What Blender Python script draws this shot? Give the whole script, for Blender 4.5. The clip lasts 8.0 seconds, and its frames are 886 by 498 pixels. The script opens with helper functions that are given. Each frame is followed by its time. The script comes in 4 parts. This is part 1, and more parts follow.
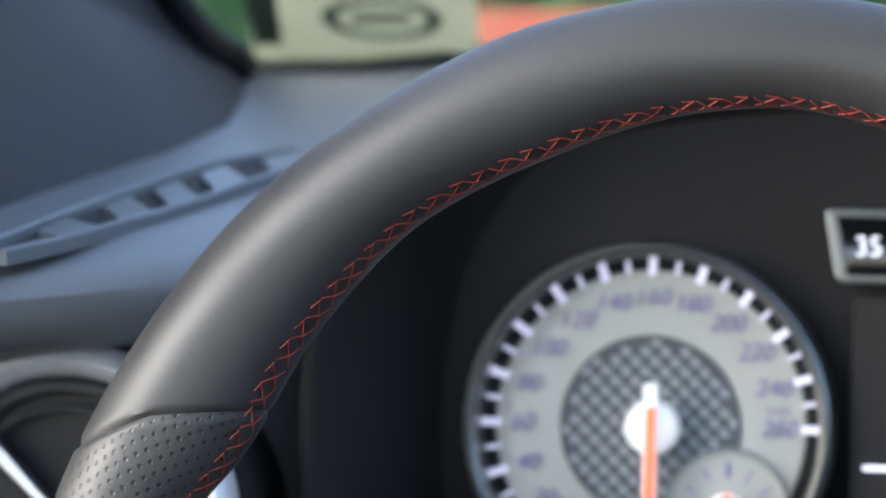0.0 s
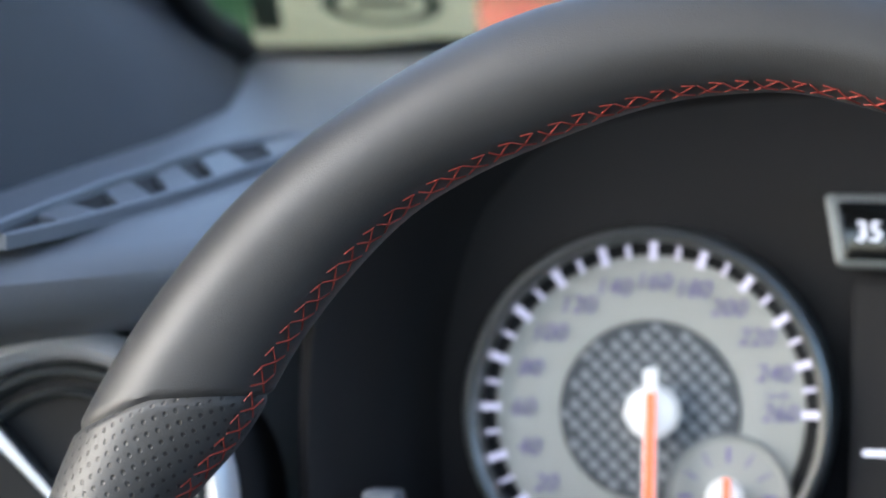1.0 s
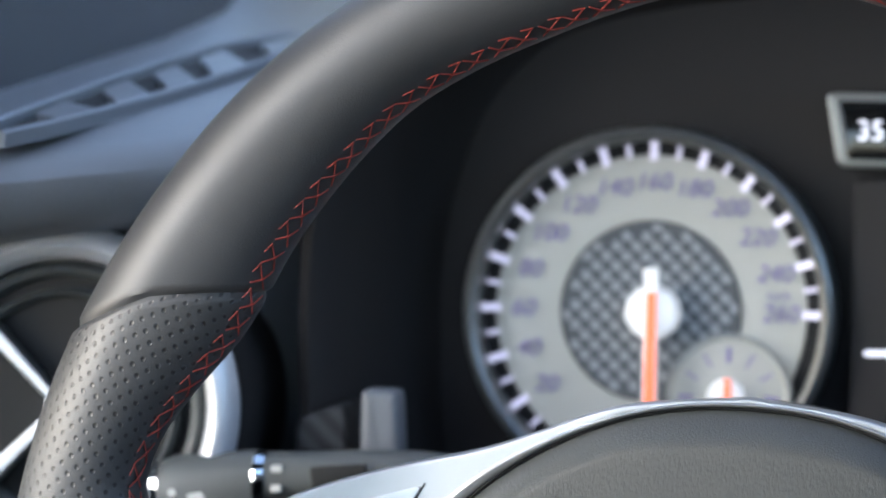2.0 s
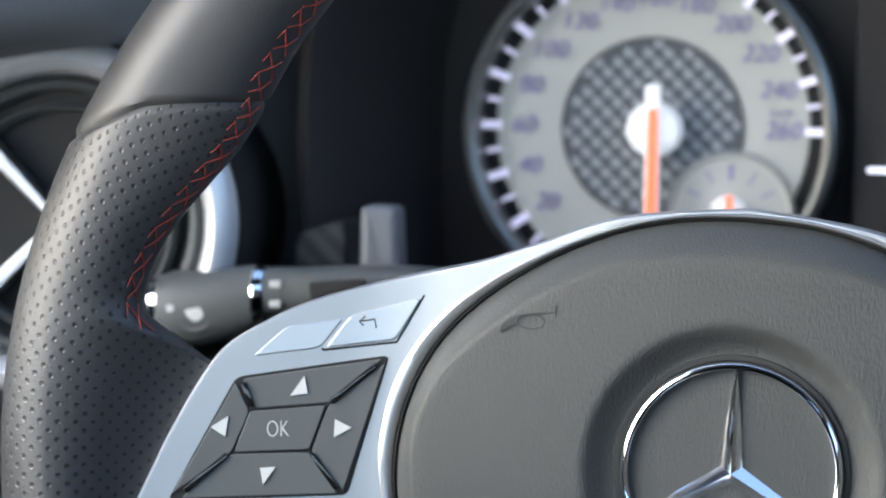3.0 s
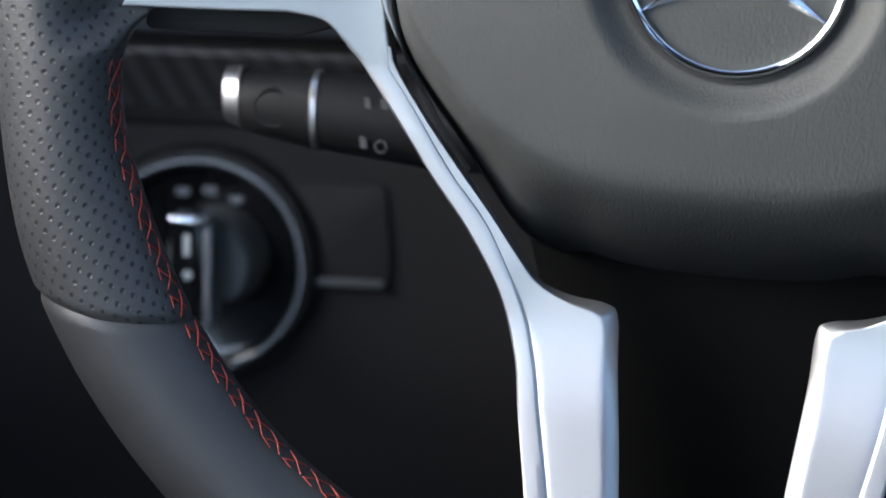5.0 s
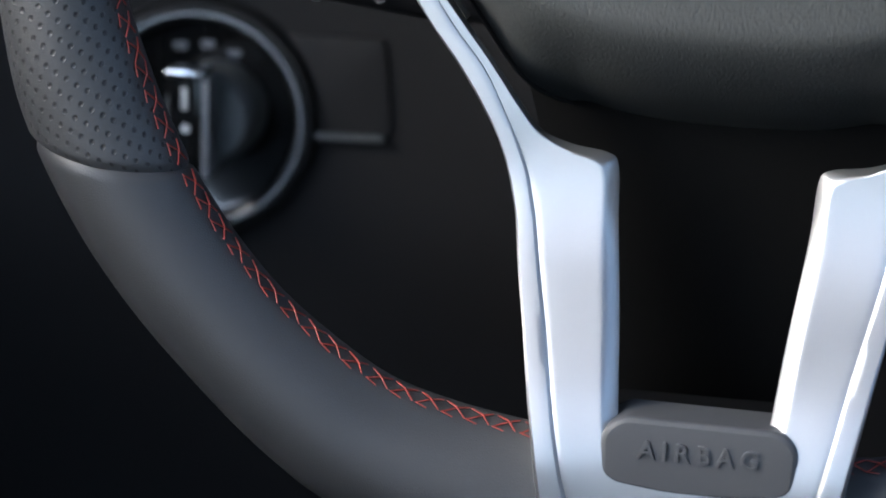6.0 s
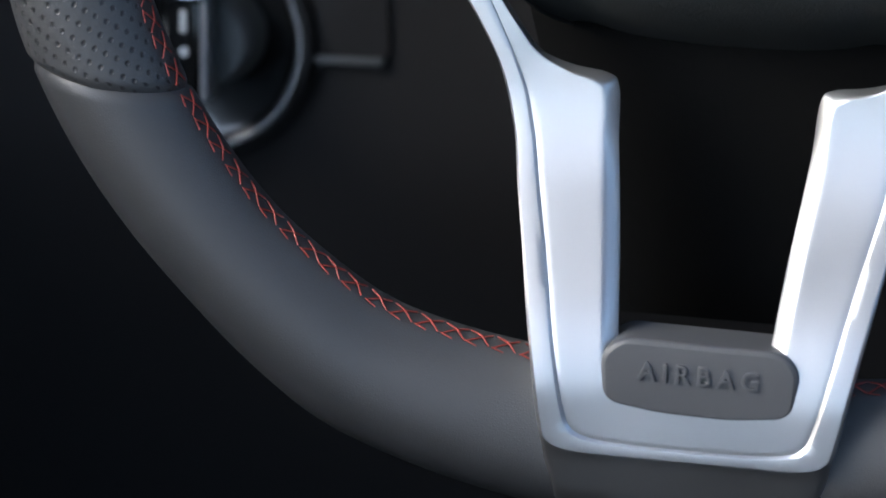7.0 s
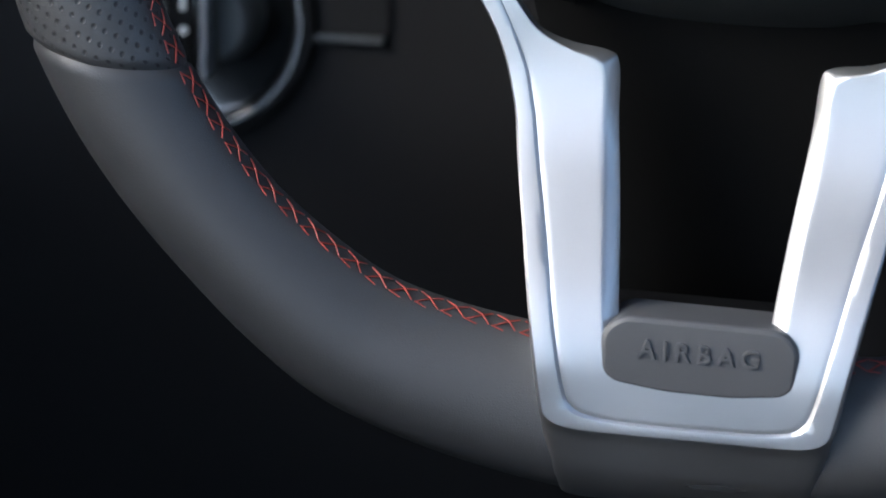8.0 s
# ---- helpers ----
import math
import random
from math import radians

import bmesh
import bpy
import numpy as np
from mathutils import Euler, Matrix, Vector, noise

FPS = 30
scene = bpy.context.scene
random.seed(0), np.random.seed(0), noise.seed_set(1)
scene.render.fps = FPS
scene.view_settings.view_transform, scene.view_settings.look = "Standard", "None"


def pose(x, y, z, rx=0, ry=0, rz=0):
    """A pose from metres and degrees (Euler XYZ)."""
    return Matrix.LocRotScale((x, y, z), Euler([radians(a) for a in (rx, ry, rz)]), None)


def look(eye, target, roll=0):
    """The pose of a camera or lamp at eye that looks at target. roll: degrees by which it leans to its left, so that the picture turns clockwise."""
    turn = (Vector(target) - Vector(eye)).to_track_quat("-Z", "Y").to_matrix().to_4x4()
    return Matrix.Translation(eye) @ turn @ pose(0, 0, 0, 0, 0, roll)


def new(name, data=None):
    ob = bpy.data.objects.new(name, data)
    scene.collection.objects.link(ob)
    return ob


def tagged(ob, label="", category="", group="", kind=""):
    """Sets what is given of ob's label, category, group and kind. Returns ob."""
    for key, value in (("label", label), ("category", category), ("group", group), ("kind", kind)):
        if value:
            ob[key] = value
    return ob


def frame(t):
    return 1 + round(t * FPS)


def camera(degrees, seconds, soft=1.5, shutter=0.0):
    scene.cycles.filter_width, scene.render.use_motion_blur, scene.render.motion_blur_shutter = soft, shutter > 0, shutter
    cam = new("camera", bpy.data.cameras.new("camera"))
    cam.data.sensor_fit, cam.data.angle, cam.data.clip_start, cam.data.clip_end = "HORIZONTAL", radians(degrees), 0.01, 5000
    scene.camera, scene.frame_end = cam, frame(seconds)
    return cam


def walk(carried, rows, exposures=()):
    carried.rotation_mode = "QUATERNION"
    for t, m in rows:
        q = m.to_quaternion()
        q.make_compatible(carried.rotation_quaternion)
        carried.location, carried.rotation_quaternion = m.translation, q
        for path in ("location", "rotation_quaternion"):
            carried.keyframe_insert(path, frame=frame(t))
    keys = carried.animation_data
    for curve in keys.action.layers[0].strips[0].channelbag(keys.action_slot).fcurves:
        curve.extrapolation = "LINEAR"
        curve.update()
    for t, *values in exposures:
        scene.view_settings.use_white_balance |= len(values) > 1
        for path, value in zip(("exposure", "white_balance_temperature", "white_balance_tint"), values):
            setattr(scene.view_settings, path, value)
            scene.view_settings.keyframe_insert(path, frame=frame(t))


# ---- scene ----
# ---- camera ----
# Cabin frame: the steering wheel's plane stands upright in it (x right, y ahead, z up the wheel).
# TILT leans that frame forward into the car and lifts the wheel to its height above the ground.
TILT = pose(0, 0, 1.0, -12)
YAW, ROLL = 8.6, 1.14
PATH = [(0.0, -0.244), (0.5, -0.272), (1.0, -0.434), (1.2, -0.615), (2.3, -2.24), (2.5, -2.659), (3.0, -4.006), (3.5, -5.472), (4.0, -7.090),
        (4.5, -8.680), (5.0, -10.233), (5.2, -10.685), (6.3, -12.52), (6.5, -12.730), (7.0, -13.120), (7.5, -13.306), (8.0, -13.400)]


def eye_at(pitch):
    a = radians(pitch)
    return TILT @ pose(0.0560, -0.9039 - 0.1721 * a + 0.0395 * a * a, 0.1300 + 0.3004 * a, 0, 0, YAW) @ pose(0, 0, 0, 90 + pitch) @ pose(0, 0, 0, 0, 0, ROLL)


cam = camera(14.2, 8.0, soft=1.9)
walk(cam, [(t, eye_at(p)) for t, p in PATH], [(0.0, 2.55, 5980, 8), (8.0, 2.55, 5980, 8)])
cam.data.dof.use_dof = True
cam.data.dof.focus_distance = 0.90
cam.data.dof.aperture_fstop = 10.0

# ---- light ----
world = bpy.data.worlds.new("sky")
scene.world = world
world.use_nodes = True
sky = world.node_tree.nodes.new("ShaderNodeTexSky")
sky.sky_type, sky.sun_disc = "NISHITA", False
sky.dust_density, sky.air_density = 3.0, 1.0
sky.sun_elevation, sky.sun_rotation = radians(30), radians(-113)
world.node_tree.links.new(sky.outputs[0], world.node_tree.nodes["Background"].inputs[0])
world.node_tree.nodes["Background"].inputs[1].default_value = 0.15
sun = new("sun", bpy.data.lights.new("sun", "SUN"))
sun.data.energy, sun.data.angle, sun.data.color = 0.68, radians(50), (0.84, 0.94, 0.99)
sun.matrix_world = look((-2.81, -1.19, 2.76), (0, 0, 1))


# ---- materials ----
def mat(name, color, rough=0.5, metal=0.0, bump=0.0, scale=600.0, vary=0.15, coat=0.0, wear=9.0, kind="noise", spec=0.5, stretch=1.0, height=0.0004):
    m = bpy.data.materials.new(name)
    m.use_nodes = True
    nt = m.node_tree
    b = nt.nodes["Principled BSDF"]
    b.inputs["Roughness"].default_value, b.inputs["Metallic"].default_value = rough, metal
    b.inputs["Coat Weight"].default_value = coat
    b.inputs["Specular IOR Level"].default_value = spec
    tc = nt.nodes.new("ShaderNodeTexCoord")
    big = nt.nodes.new("ShaderNodeTexNoise")
    big.inputs["Scale"].default_value, big.inputs["Detail"].default_value = wear, 5
    nt.links.new(tc.outputs["Object"], big.inputs["Vector"])
    ramp = nt.nodes.new("ShaderNodeMix")
    ramp.data_type = "RGBA"
    ramp.inputs["A"].default_value = (*[c * (1 - vary) for c in color], 1)
    ramp.inputs["B"].default_value = (*[min(1, c * (1 + vary)) for c in color], 1)
    nt.links.new(big.outputs["Fac"], ramp.inputs["Factor"])
    nt.links.new(ramp.outputs["Result"], b.inputs["Base Color"])
    mr = nt.nodes.new("ShaderNodeMapRange")
    mr.inputs["To Min"].default_value, mr.inputs["To Max"].default_value = max(0.02, rough * 0.85), min(1, rough * 1.15)
    nt.links.new(big.outputs["Fac"], mr.inputs["Value"])
    nt.links.new(mr.outputs["Result"], b.inputs["Roughness"])
    if bump:
        if kind == "leather":
            tex = nt.nodes.new("ShaderNodeTexVoronoi")
            tex.feature = "DISTANCE_TO_EDGE"
            out = tex.outputs["Distance"]
        else:
            tex = nt.nodes.new("ShaderNodeTexNoise")
            tex.inputs["Detail"].default_value = 4
            out = tex.outputs["Fac"]
        tex.inputs["Scale"].default_value = scale
        warp = nt.nodes.new("ShaderNodeTexNoise")
        warp.inputs["Scale"].default_value = scale * 0.35
        add = nt.nodes.new("ShaderNodeVectorMath")
        add.operation = "MULTIPLY_ADD"
        add.inputs[1].default_value = [1.2 / scale] * 3
        nt.links.new(tc.outputs["Object"], warp.inputs["Vector"])
        nt.links.new(warp.outputs["Color"], add.inputs[0])
        nt.links.new(tc.outputs["Object"], add.inputs[2])
        mp = nt.nodes.new("ShaderNodeMapping")
        mp.inputs["Scale"].default_value = (1, 1, stretch)
        nt.links.new(add.outputs[0], mp.inputs["Vector"])
        nt.links.new(mp.outputs[0], tex.inputs["Vector"])
        bp = nt.nodes.new("ShaderNodeBump")
        bp.inputs["Strength"].default_value, bp.inputs["Distance"].default_value = bump, height
        nt.links.new(out, bp.inputs["Height"])
        nt.links.new(bp.outputs[0], b.inputs["Normal"])
    return m


def weave(m, dark, light, scale):
    """Diagonal woven bands."""
    nt = m.node_tree
    w = nt.nodes.new("ShaderNodeTexWave")
    w.bands_direction = "DIAGONAL"
    w.inputs["Scale"].default_value, w.inputs["Distortion"].default_value = scale, 0.4
    tc = nt.nodes.new("ShaderNodeTexCoord")
    nt.links.new(tc.outputs["Object"], w.inputs["Vector"])
    mix = nt.nodes.new("ShaderNodeMix")
    mix.data_type = "RGBA"
    mix.inputs["A"].default_value, mix.inputs["B"].default_value = (*dark, 1), (*light, 1)
    nt.links.new(w.outputs["Fac"], mix.inputs["Factor"])
    nt.links.new(mix.outputs["Result"], nt.nodes["Principled BSDF"].inputs["Base Color"])


def lit(m, color, strength):
    b = m.node_tree.nodes["Principled BSDF"]
    b.inputs["Emission Color"].default_value, b.inputs["Emission Strength"].default_value = (*color, 1), strength


def perforate(m, pitch, radius):
    """Rows of punched holes, staggered, laid out along the leather's own length and girth."""
    nt = m.node_tree
    b = nt.nodes["Principled BSDF"]
    uv = nt.nodes.new("ShaderNodeUVMap")
    dists = []
    for off in ((0, 0, 0), (0.5, 0.5, 0)):
        sc = nt.nodes.new("ShaderNodeVectorMath")
        sc.operation = "MULTIPLY_ADD"
        sc.inputs[1].default_value, sc.inputs[2].default_value = (1 / pitch, 1 / pitch, 0), off
        fr = nt.nodes.new("ShaderNodeVectorMath")
        fr.operation = "FRACTION"
        ds = nt.nodes.new("ShaderNodeVectorMath")
        ds.operation = "DISTANCE"
        ds.inputs[1].default_value = (0.5, 0.5, 0)
        nt.links.new(uv.outputs[0], sc.inputs[0])
        nt.links.new(sc.outputs[0], fr.inputs[0])
        nt.links.new(fr.outputs[0], ds.inputs[0])
        dists.append(ds.outputs["Value"])
    mn = nt.nodes.new("ShaderNodeMath")
    mn.operation = "MINIMUM"
    nt.links.new(dists[0], mn.inputs[0])
    nt.links.new(dists[1], mn.inputs[1])
    hole = nt.nodes.new("ShaderNodeMapRange")
    hole.interpolation_type = "SMOOTHSTEP"
    hole.inputs["From Min"].default_value, hole.inputs["From Max"].default_value = radius * 0.5 / pitch, radius * 1.5 / pitch
    nt.links.new(mn.outputs[0], hole.inputs["Value"])
    old = b.inputs["Base Color"].links[0].from_socket
    mix = nt.nodes.new("ShaderNodeMix")
    mix.data_type = "RGBA"
    mix.inputs["A"].default_value = (0.004, 0.004, 0.004, 1)
    nt.links.new(hole.outputs[0], mix.inputs["Factor"])
    nt.links.new(old, mix.inputs["B"])
    nt.links.new(mix.outputs["Result"], b.inputs["Base Color"])
    bp = nt.nodes.new("ShaderNodeBump")
    bp.inputs["Strength"].default_value, bp.inputs["Distance"].default_value = 0.35, 0.0006
    nt.links.new(hole.outputs[0], bp.inputs["Height"])
    nt.links.new(b.inputs["Normal"].links[0].from_socket, bp.inputs["Normal"])
    nt.links.new(bp.outputs[0], b.inputs["Normal"])


def glass(name):
    m = bpy.data.materials.new(name)
    m.use_nodes = True
    b = m.node_tree.nodes["Principled BSDF"]
    b.inputs["Transmission Weight"].default_value, b.inputs["Roughness"].default_value, b.inputs["IOR"].default_value = 1.0, 0.0, 1.02
    return m


LEATHER = mat("smooth_leather", (0.033, 0.0335, 0.0345), 0.48, bump=0.22, scale=1500, kind="leather", vary=0.12, wear=30)
GRIP = mat("perforated_leather", (0.035, 0.0355, 0.0365), 0.48, bump=0.22, scale=1500, kind="leather", vary=0.12, wear=30)
perforate(GRIP, 0.00475, 0.00056)
COVER = mat("grained_vinyl", (0.0345, 0.0368, 0.0360), 0.58, bump=0.50, scale=1650, vary=0.06, wear=25, stretch=0.42, height=0.0006, spec=0.35)
SILVER = mat("satin_silver", (0.49, 0.495, 0.50), 0.42, 1.0, bump=0.03, scale=2500, vary=0.04, wear=40)
SILVER_KEY = mat("silver_button", (0.60, 0.61, 0.63), 0.38, 1.0, vary=0.04)
CHROME = mat("chrome", (0.85, 0.86, 0.88), 0.08, 1.0, vary=0.03)
SMOKED = mat("smoked_chrome", (0.48, 0.48, 0.49), 0.25, 1.0, vary=0.05)
# vent ring: reflected sky is put into a pale, half-metallic colour
RINGSILVER = mat("sky_bright_silver", (0.72, 0.73, 0.75), 0.40, 0.55, vary=0.04)
KEY = mat("charcoal_rubber", (0.071, 0.077, 0.077), 0.55, bump=0.08, scale=2500, vary=0.1)
BADGE = mat("badge_plastic", (0.050, 0.051, 0.054), 0.5, bump=0.08, scale=2500, vary=0.06)
BLACK = mat("black_plastic", (0.010, 0.010, 0.011), 0.5, bump=0.1, scale=1500, spec=0.28)
GAP = mat("dark_gap", (0.004, 0.004, 0.004), 0.7)
# colour this dark holds the shade of the footwell and the spoke gap
NEARBLACK = mat("carpet", (0.0035, 0.0035, 0.0035), 0.95, bump=0.5, scale=300, spec=0.05)
PIANO = mat("gloss_black", (0.006, 0.006, 0.006), 0.12, coat=0.5)
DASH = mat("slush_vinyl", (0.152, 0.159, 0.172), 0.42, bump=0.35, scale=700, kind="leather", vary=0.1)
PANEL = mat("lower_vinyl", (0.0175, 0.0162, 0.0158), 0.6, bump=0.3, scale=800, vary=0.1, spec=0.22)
CARBON = mat("woven_trim", (0.022, 0.022, 0.023), 0.6, bump=0.4, scale=300, vary=0.3, wear=160)
weave(CARBON, (0.010, 0.010, 0.010), (0.045, 0.045, 0.046), 75.0)
PILLAR = mat("pillar_cloth", (0.012, 0.0145, 0.023), 0.7, bump=0.2, scale=900, vary=0.15)
ROOFCLOTH = mat("headliner_cloth", (0.10, 0.10, 0.10), 0.9, bump=0.2, scale=500)
THREAD = mat("red_thread", (0.22, 0.026, 0.017), 0.6, bump=0.2, scale=3000, vary=0.25, wear=400)
DIMPRINT = mat("dim_grey_print", (0.10, 0.10, 0.105), 0.5, vary=0.05)
WHITE = mat("white_print", (0.46, 0.47, 0.46), 0.5, vary=0.05)
LILAC = mat("pale_lilac_print", (0.20, 0.17, 0.37), 0.5, vary=0.05)
FACE = mat("silver_dial_face", (0.37, 0.37, 0.335), 0.45, vary=0.05, wear=12)
CHECK_A = mat("checker_light", (0.34, 0.35, 0.35), 0.4)
CHECK_B = mat("checker_dark", (0.10, 0.105, 0.11), 0.4)
ORANGE = mat("orange_needle", (0.85, 0.13, 0.06), 0.4, vary=0.05)
HUBWHITE = mat("white_hub", (0.78, 0.78, 0.78), 0.35, vary=0.03)
HOODM = mat("matt_hood", (0.021, 0.0192, 0.0190), 0.7, bump=0.2, scale=900, spec=0.25)
TICK = mat("lit_scale_mark", (0.75, 0.72, 0.85), 0.5, vary=0.03)
lit(TICK, (0.85, 0.80, 1.0), 0.10)
lit(HUBWHITE, (1.0, 1.0, 1.0), 0.06)
BEZEL = mat("gauge_bezel", (0.25, 0.255, 0.245), 0.38, 0.8, vary=0.05)
DIGITS = mat("display_white", (0.8, 0.8, 0.85), 0.5)
# the cluster's own lighting is switched on
lit(FACE, (0.9, 0.9, 0.82), 0.02)
lit(ORANGE, (1.0, 0.16, 0.06), 0.25)
lit(DIGITS, (0.9, 0.88, 1.0), 0.2)
GLASS = glass("clear_glass")


# ---- mesh helpers ----
OFF = {}


def thing(name, label, category, at=(0, 0, 0), lean=0.0, group="", kind=""):
    ob = new(name)
    ob.empty_display_size = 0.02
    ob.matrix_world = TILT @ pose(*at, 0, lean, 0)
    OFF[ob.name] = Vector(at) if not lean else Vector((0, 0, 0))
    return tagged(ob, label, category, group, kind)


def part(name, bm, material, parent, label="", kind="", smooth=True, sharp=38):
    me = bpy.data.meshes.new(name)
    bmesh.ops.recalc_face_normals(bm, faces=bm.faces)
    o = OFF.get(parent.name, Vector((0, 0, 0)))
    bmesh.ops.translate(bm, vec=-o, verts=bm.verts)
    bm.to_mesh(me)
    bm.free()
    for m in material if isinstance(material, (list, tuple)) else [material]:
        me.materials.append(m)
    if smooth:
        me.shade_smooth()
        me.set_sharp_from_angle(angle=radians(sharp))
    ob = new(name, me)
    ob.parent = parent
    OFF[ob.name] = o
    return tagged(ob, label, kind=kind)


def solo(name, bm, material, label, category, kind="structure", smooth=True):
    """A one-mesh thing of the setting."""
    me = bpy.data.meshes.new(name)
    bmesh.ops.recalc_face_normals(bm, faces=bm.faces)
    bm.to_mesh(me)
    bm.free()
    me.materials.append(material)
    if smooth:
        me.shade_smooth()
        me.set_sharp_from_angle(angle=radians(38))
    ob = new(name, me)
    ob.matrix_world = TILT
    OFF[ob.name] = Vector((0, 0, 0))
    return tagged(ob, label, category, kind=kind)


def loft(loops, closed=True, caps=True, ring=False, bm=None):
    """Skins a row of point loops. closed: each loop is closed; ring: the row of loops closes on itself."""
    bm = bm or bmesh.new()
    vs = [[bm.verts.new(p) for p in lp] for lp in loops]
    n = len(loops[0])
    for i in range(len(vs) if ring else len(vs) - 1):
        a, b = vs[i], vs[(i + 1) % len(vs)]
        for j in range(n if closed else n - 1):
            k = (j + 1) % n
            bm.faces.new((a[j], a[k], b[k], b[j]))
    if caps and closed and not ring:
        bm.faces.new(vs[0][::-1])
        bm.faces.new(vs[-1])
    return bm


def curve2(pts, n):
    """n points along a smooth curve through 2D points."""
    p = [Vector((*q, 0)) if len(q) == 2 else Vector(q) for q in pts]
    p = [2 * p[0] - p[1]] + p + [2 * p[-1] - p[-2]]
    segs = len(p) - 3
    out = []
    for i in range(n):
        u = i / (n - 1) * segs
        k = min(int(u), segs - 1)
        t = u - k
        a, b, c, d = p[k:k + 4]
        out.append(0.5 * ((2 * b) + (c - a) * t + (2 * a - 5 * b + 4 * c - d) * t * t + (3 * b - a - 3 * c + d) * t ** 3))
    return out


def prism(pts, y0, y1, bevel=0.0, seg=2, bm=None):
    """A plate with the outline pts (x, z) from depth y0 (front) to y1."""
    own = bmesh.new()
    f = own.faces.new([own.verts.new((x, y0, z)) for x, z in pts])
    ext = bmesh.ops.extrude_face_region(own, geom=[f])
    bmesh.ops.translate(own, vec=(0, y1 - y0, 0), verts=[v for v in ext["geom"] if isinstance(v, bmesh.types.BMVert)])
    bmesh.ops.recalc_face_normals(own, faces=own.faces)
    if bevel:
        edges = [e for e in own.edges if all(abs(v.co.y - y0) < 1e-7 for v in e.verts)]
        bmesh.ops.bevel(own, geom=edges, offset=bevel, segments=seg, affect="EDGES", profile=0.6)
    bmesh.ops.triangulate(own, faces=[f for f in own.faces if len(f.verts) > 4])
    if bm is None:
        return own
    me = bpy.data.meshes.new("tmp")
    own.to_mesh(me)
    own.free()
    bm.from_mesh(me)
    bpy.data.meshes.remove(me)
    return bm


def rounded(pts, r, n=4):
    """Rounds the corners of a polygon."""
    out = []
    m = len(pts)
    for i in range(m):
        p, a, b = Vector(pts[i]), Vector(pts[i - 1]), Vector(pts[(i + 1) % m])
        da, db = (a - p), (b - p)
        rr = min(r, da.length * 0.45, db.length * 0.45)
        s, e = p + da.normalized() * rr, p + db.normalized() * rr
        for k in range(n + 1):
            t = k / n
            q = (1 - t) ** 2 * s + 2 * t * (1 - t) * p + t * t * e
            out.append((q.x, q.y))
    return out


def lathe(cx, cz, profile, n=64, caps=True, bm=None):
    """Turns (radius, depth) round an axis along y through (cx, cz)."""
    loops = [[(cx + r * math.cos(2 * math.pi * k / n), y, cz + r * math.sin(2 * math.pi * k / n)) for k in range(n)] for r, y in profile]
    return loft(loops, caps=caps, bm=bm)


def disc_ring(cx, cz, r0, r1, y0, y1, n=64):
    """A flat ring with thickness."""
    loops = []
    for r, y in ((r0, y1), (r0, y0), (r1, y0), (r1, y1)):
        loops.append([(cx + r * math.cos(2 * math.pi * k / n), y, cz + r * math.sin(2 * math.pi * k / n)) for k in range(n)])
    return loft(loops, caps=False, ring=True)


def tube(path, radius, n=8, caps=True, bm=None):
    pts = [Vector(p) for p in path]
    loops = []
    side = None
    for i, p in enumerate(pts):
        d = (pts[min(i + 1, len(pts) - 1)] - pts[max(i - 1, 0)]).normalized()
        if side is None:
            side = d.orthogonal().normalized()
        side = (side - d * side.dot(d)).normalized()
        up = d.cross(side)
        r = radius[i] if isinstance(radius, (list, tuple)) else radius
        loops.append([p + r * (math.cos(2 * math.pi * k / n) * side + math.sin(2 * math.pi * k / n) * up) for k in range(n)])
    return loft(loops, caps=caps, bm=bm)


def block(x0, x1, y0, y1, z0, z1, bevel=0.0, bm=None):
    own = bmesh.new()
    bmesh.ops.create_cube(own, size=1)
    bmesh.ops.scale(own, vec=(x1 - x0, y1 - y0, z1 - z0), verts=own.verts)
    bmesh.ops.translate(own, vec=((x0 + x1) / 2, (y0 + y1) / 2, (z0 + z1) / 2), verts=own.verts)
    if bevel:
        bmesh.ops.bevel(own, geom=own.edges[:], offset=bevel, segments=3, affect="EDGES", profile=0.5)
    return own


def text_part(name, body, size, at, material, parent, depth=0.0003, turn=0.0, label="", shear=0.0, spacing=1.0, sweep=False, bevel=0.0, squeeze=1.0, thin=0.0):
    cu = bpy.data.curves.new(name, "FONT")
    cu.bevel_depth, cu.offset = bevel, -thin
    cu.body, cu.size, cu.extrude, cu.align_x, cu.align_y, cu.shear, cu.space_character = body, size, depth, "CENTER", "CENTER", shear, spacing
    tmp = new(name, cu)
    me = bpy.data.meshes.new_from_object(tmp.evaluated_get(bpy.context.evaluated_depsgraph_get()))
    bpy.data.objects.remove(tmp)
    me.materials.clear()
    me.materials.append(material)
    o = OFF.get(parent.name, Vector((0, 0, 0)))
    me.transform(pose(*(Vector(at) - o), 90, turn, 0) @ Matrix.Diagonal((squeeze, 1, 1, 1)))
    if sweep:
        for v in me.vertices:
            v.co.y -= 0.2 * max(0.0, abs(v.co.x) - 0.09)
    ob = new(name, me)
    ob.parent = parent
    return tagged(ob, label)


def smooth01(t):
    t = max(0.0, min(1.0, t))
    return t * t * (3 - 2 * t)


# ---- steering wheel ----
wheel = thing("steering_wheel", "black leather sport steering wheel with red stitching and silver spokes", "steering wheel", (-0.004, 0, -0.008), 2.0)

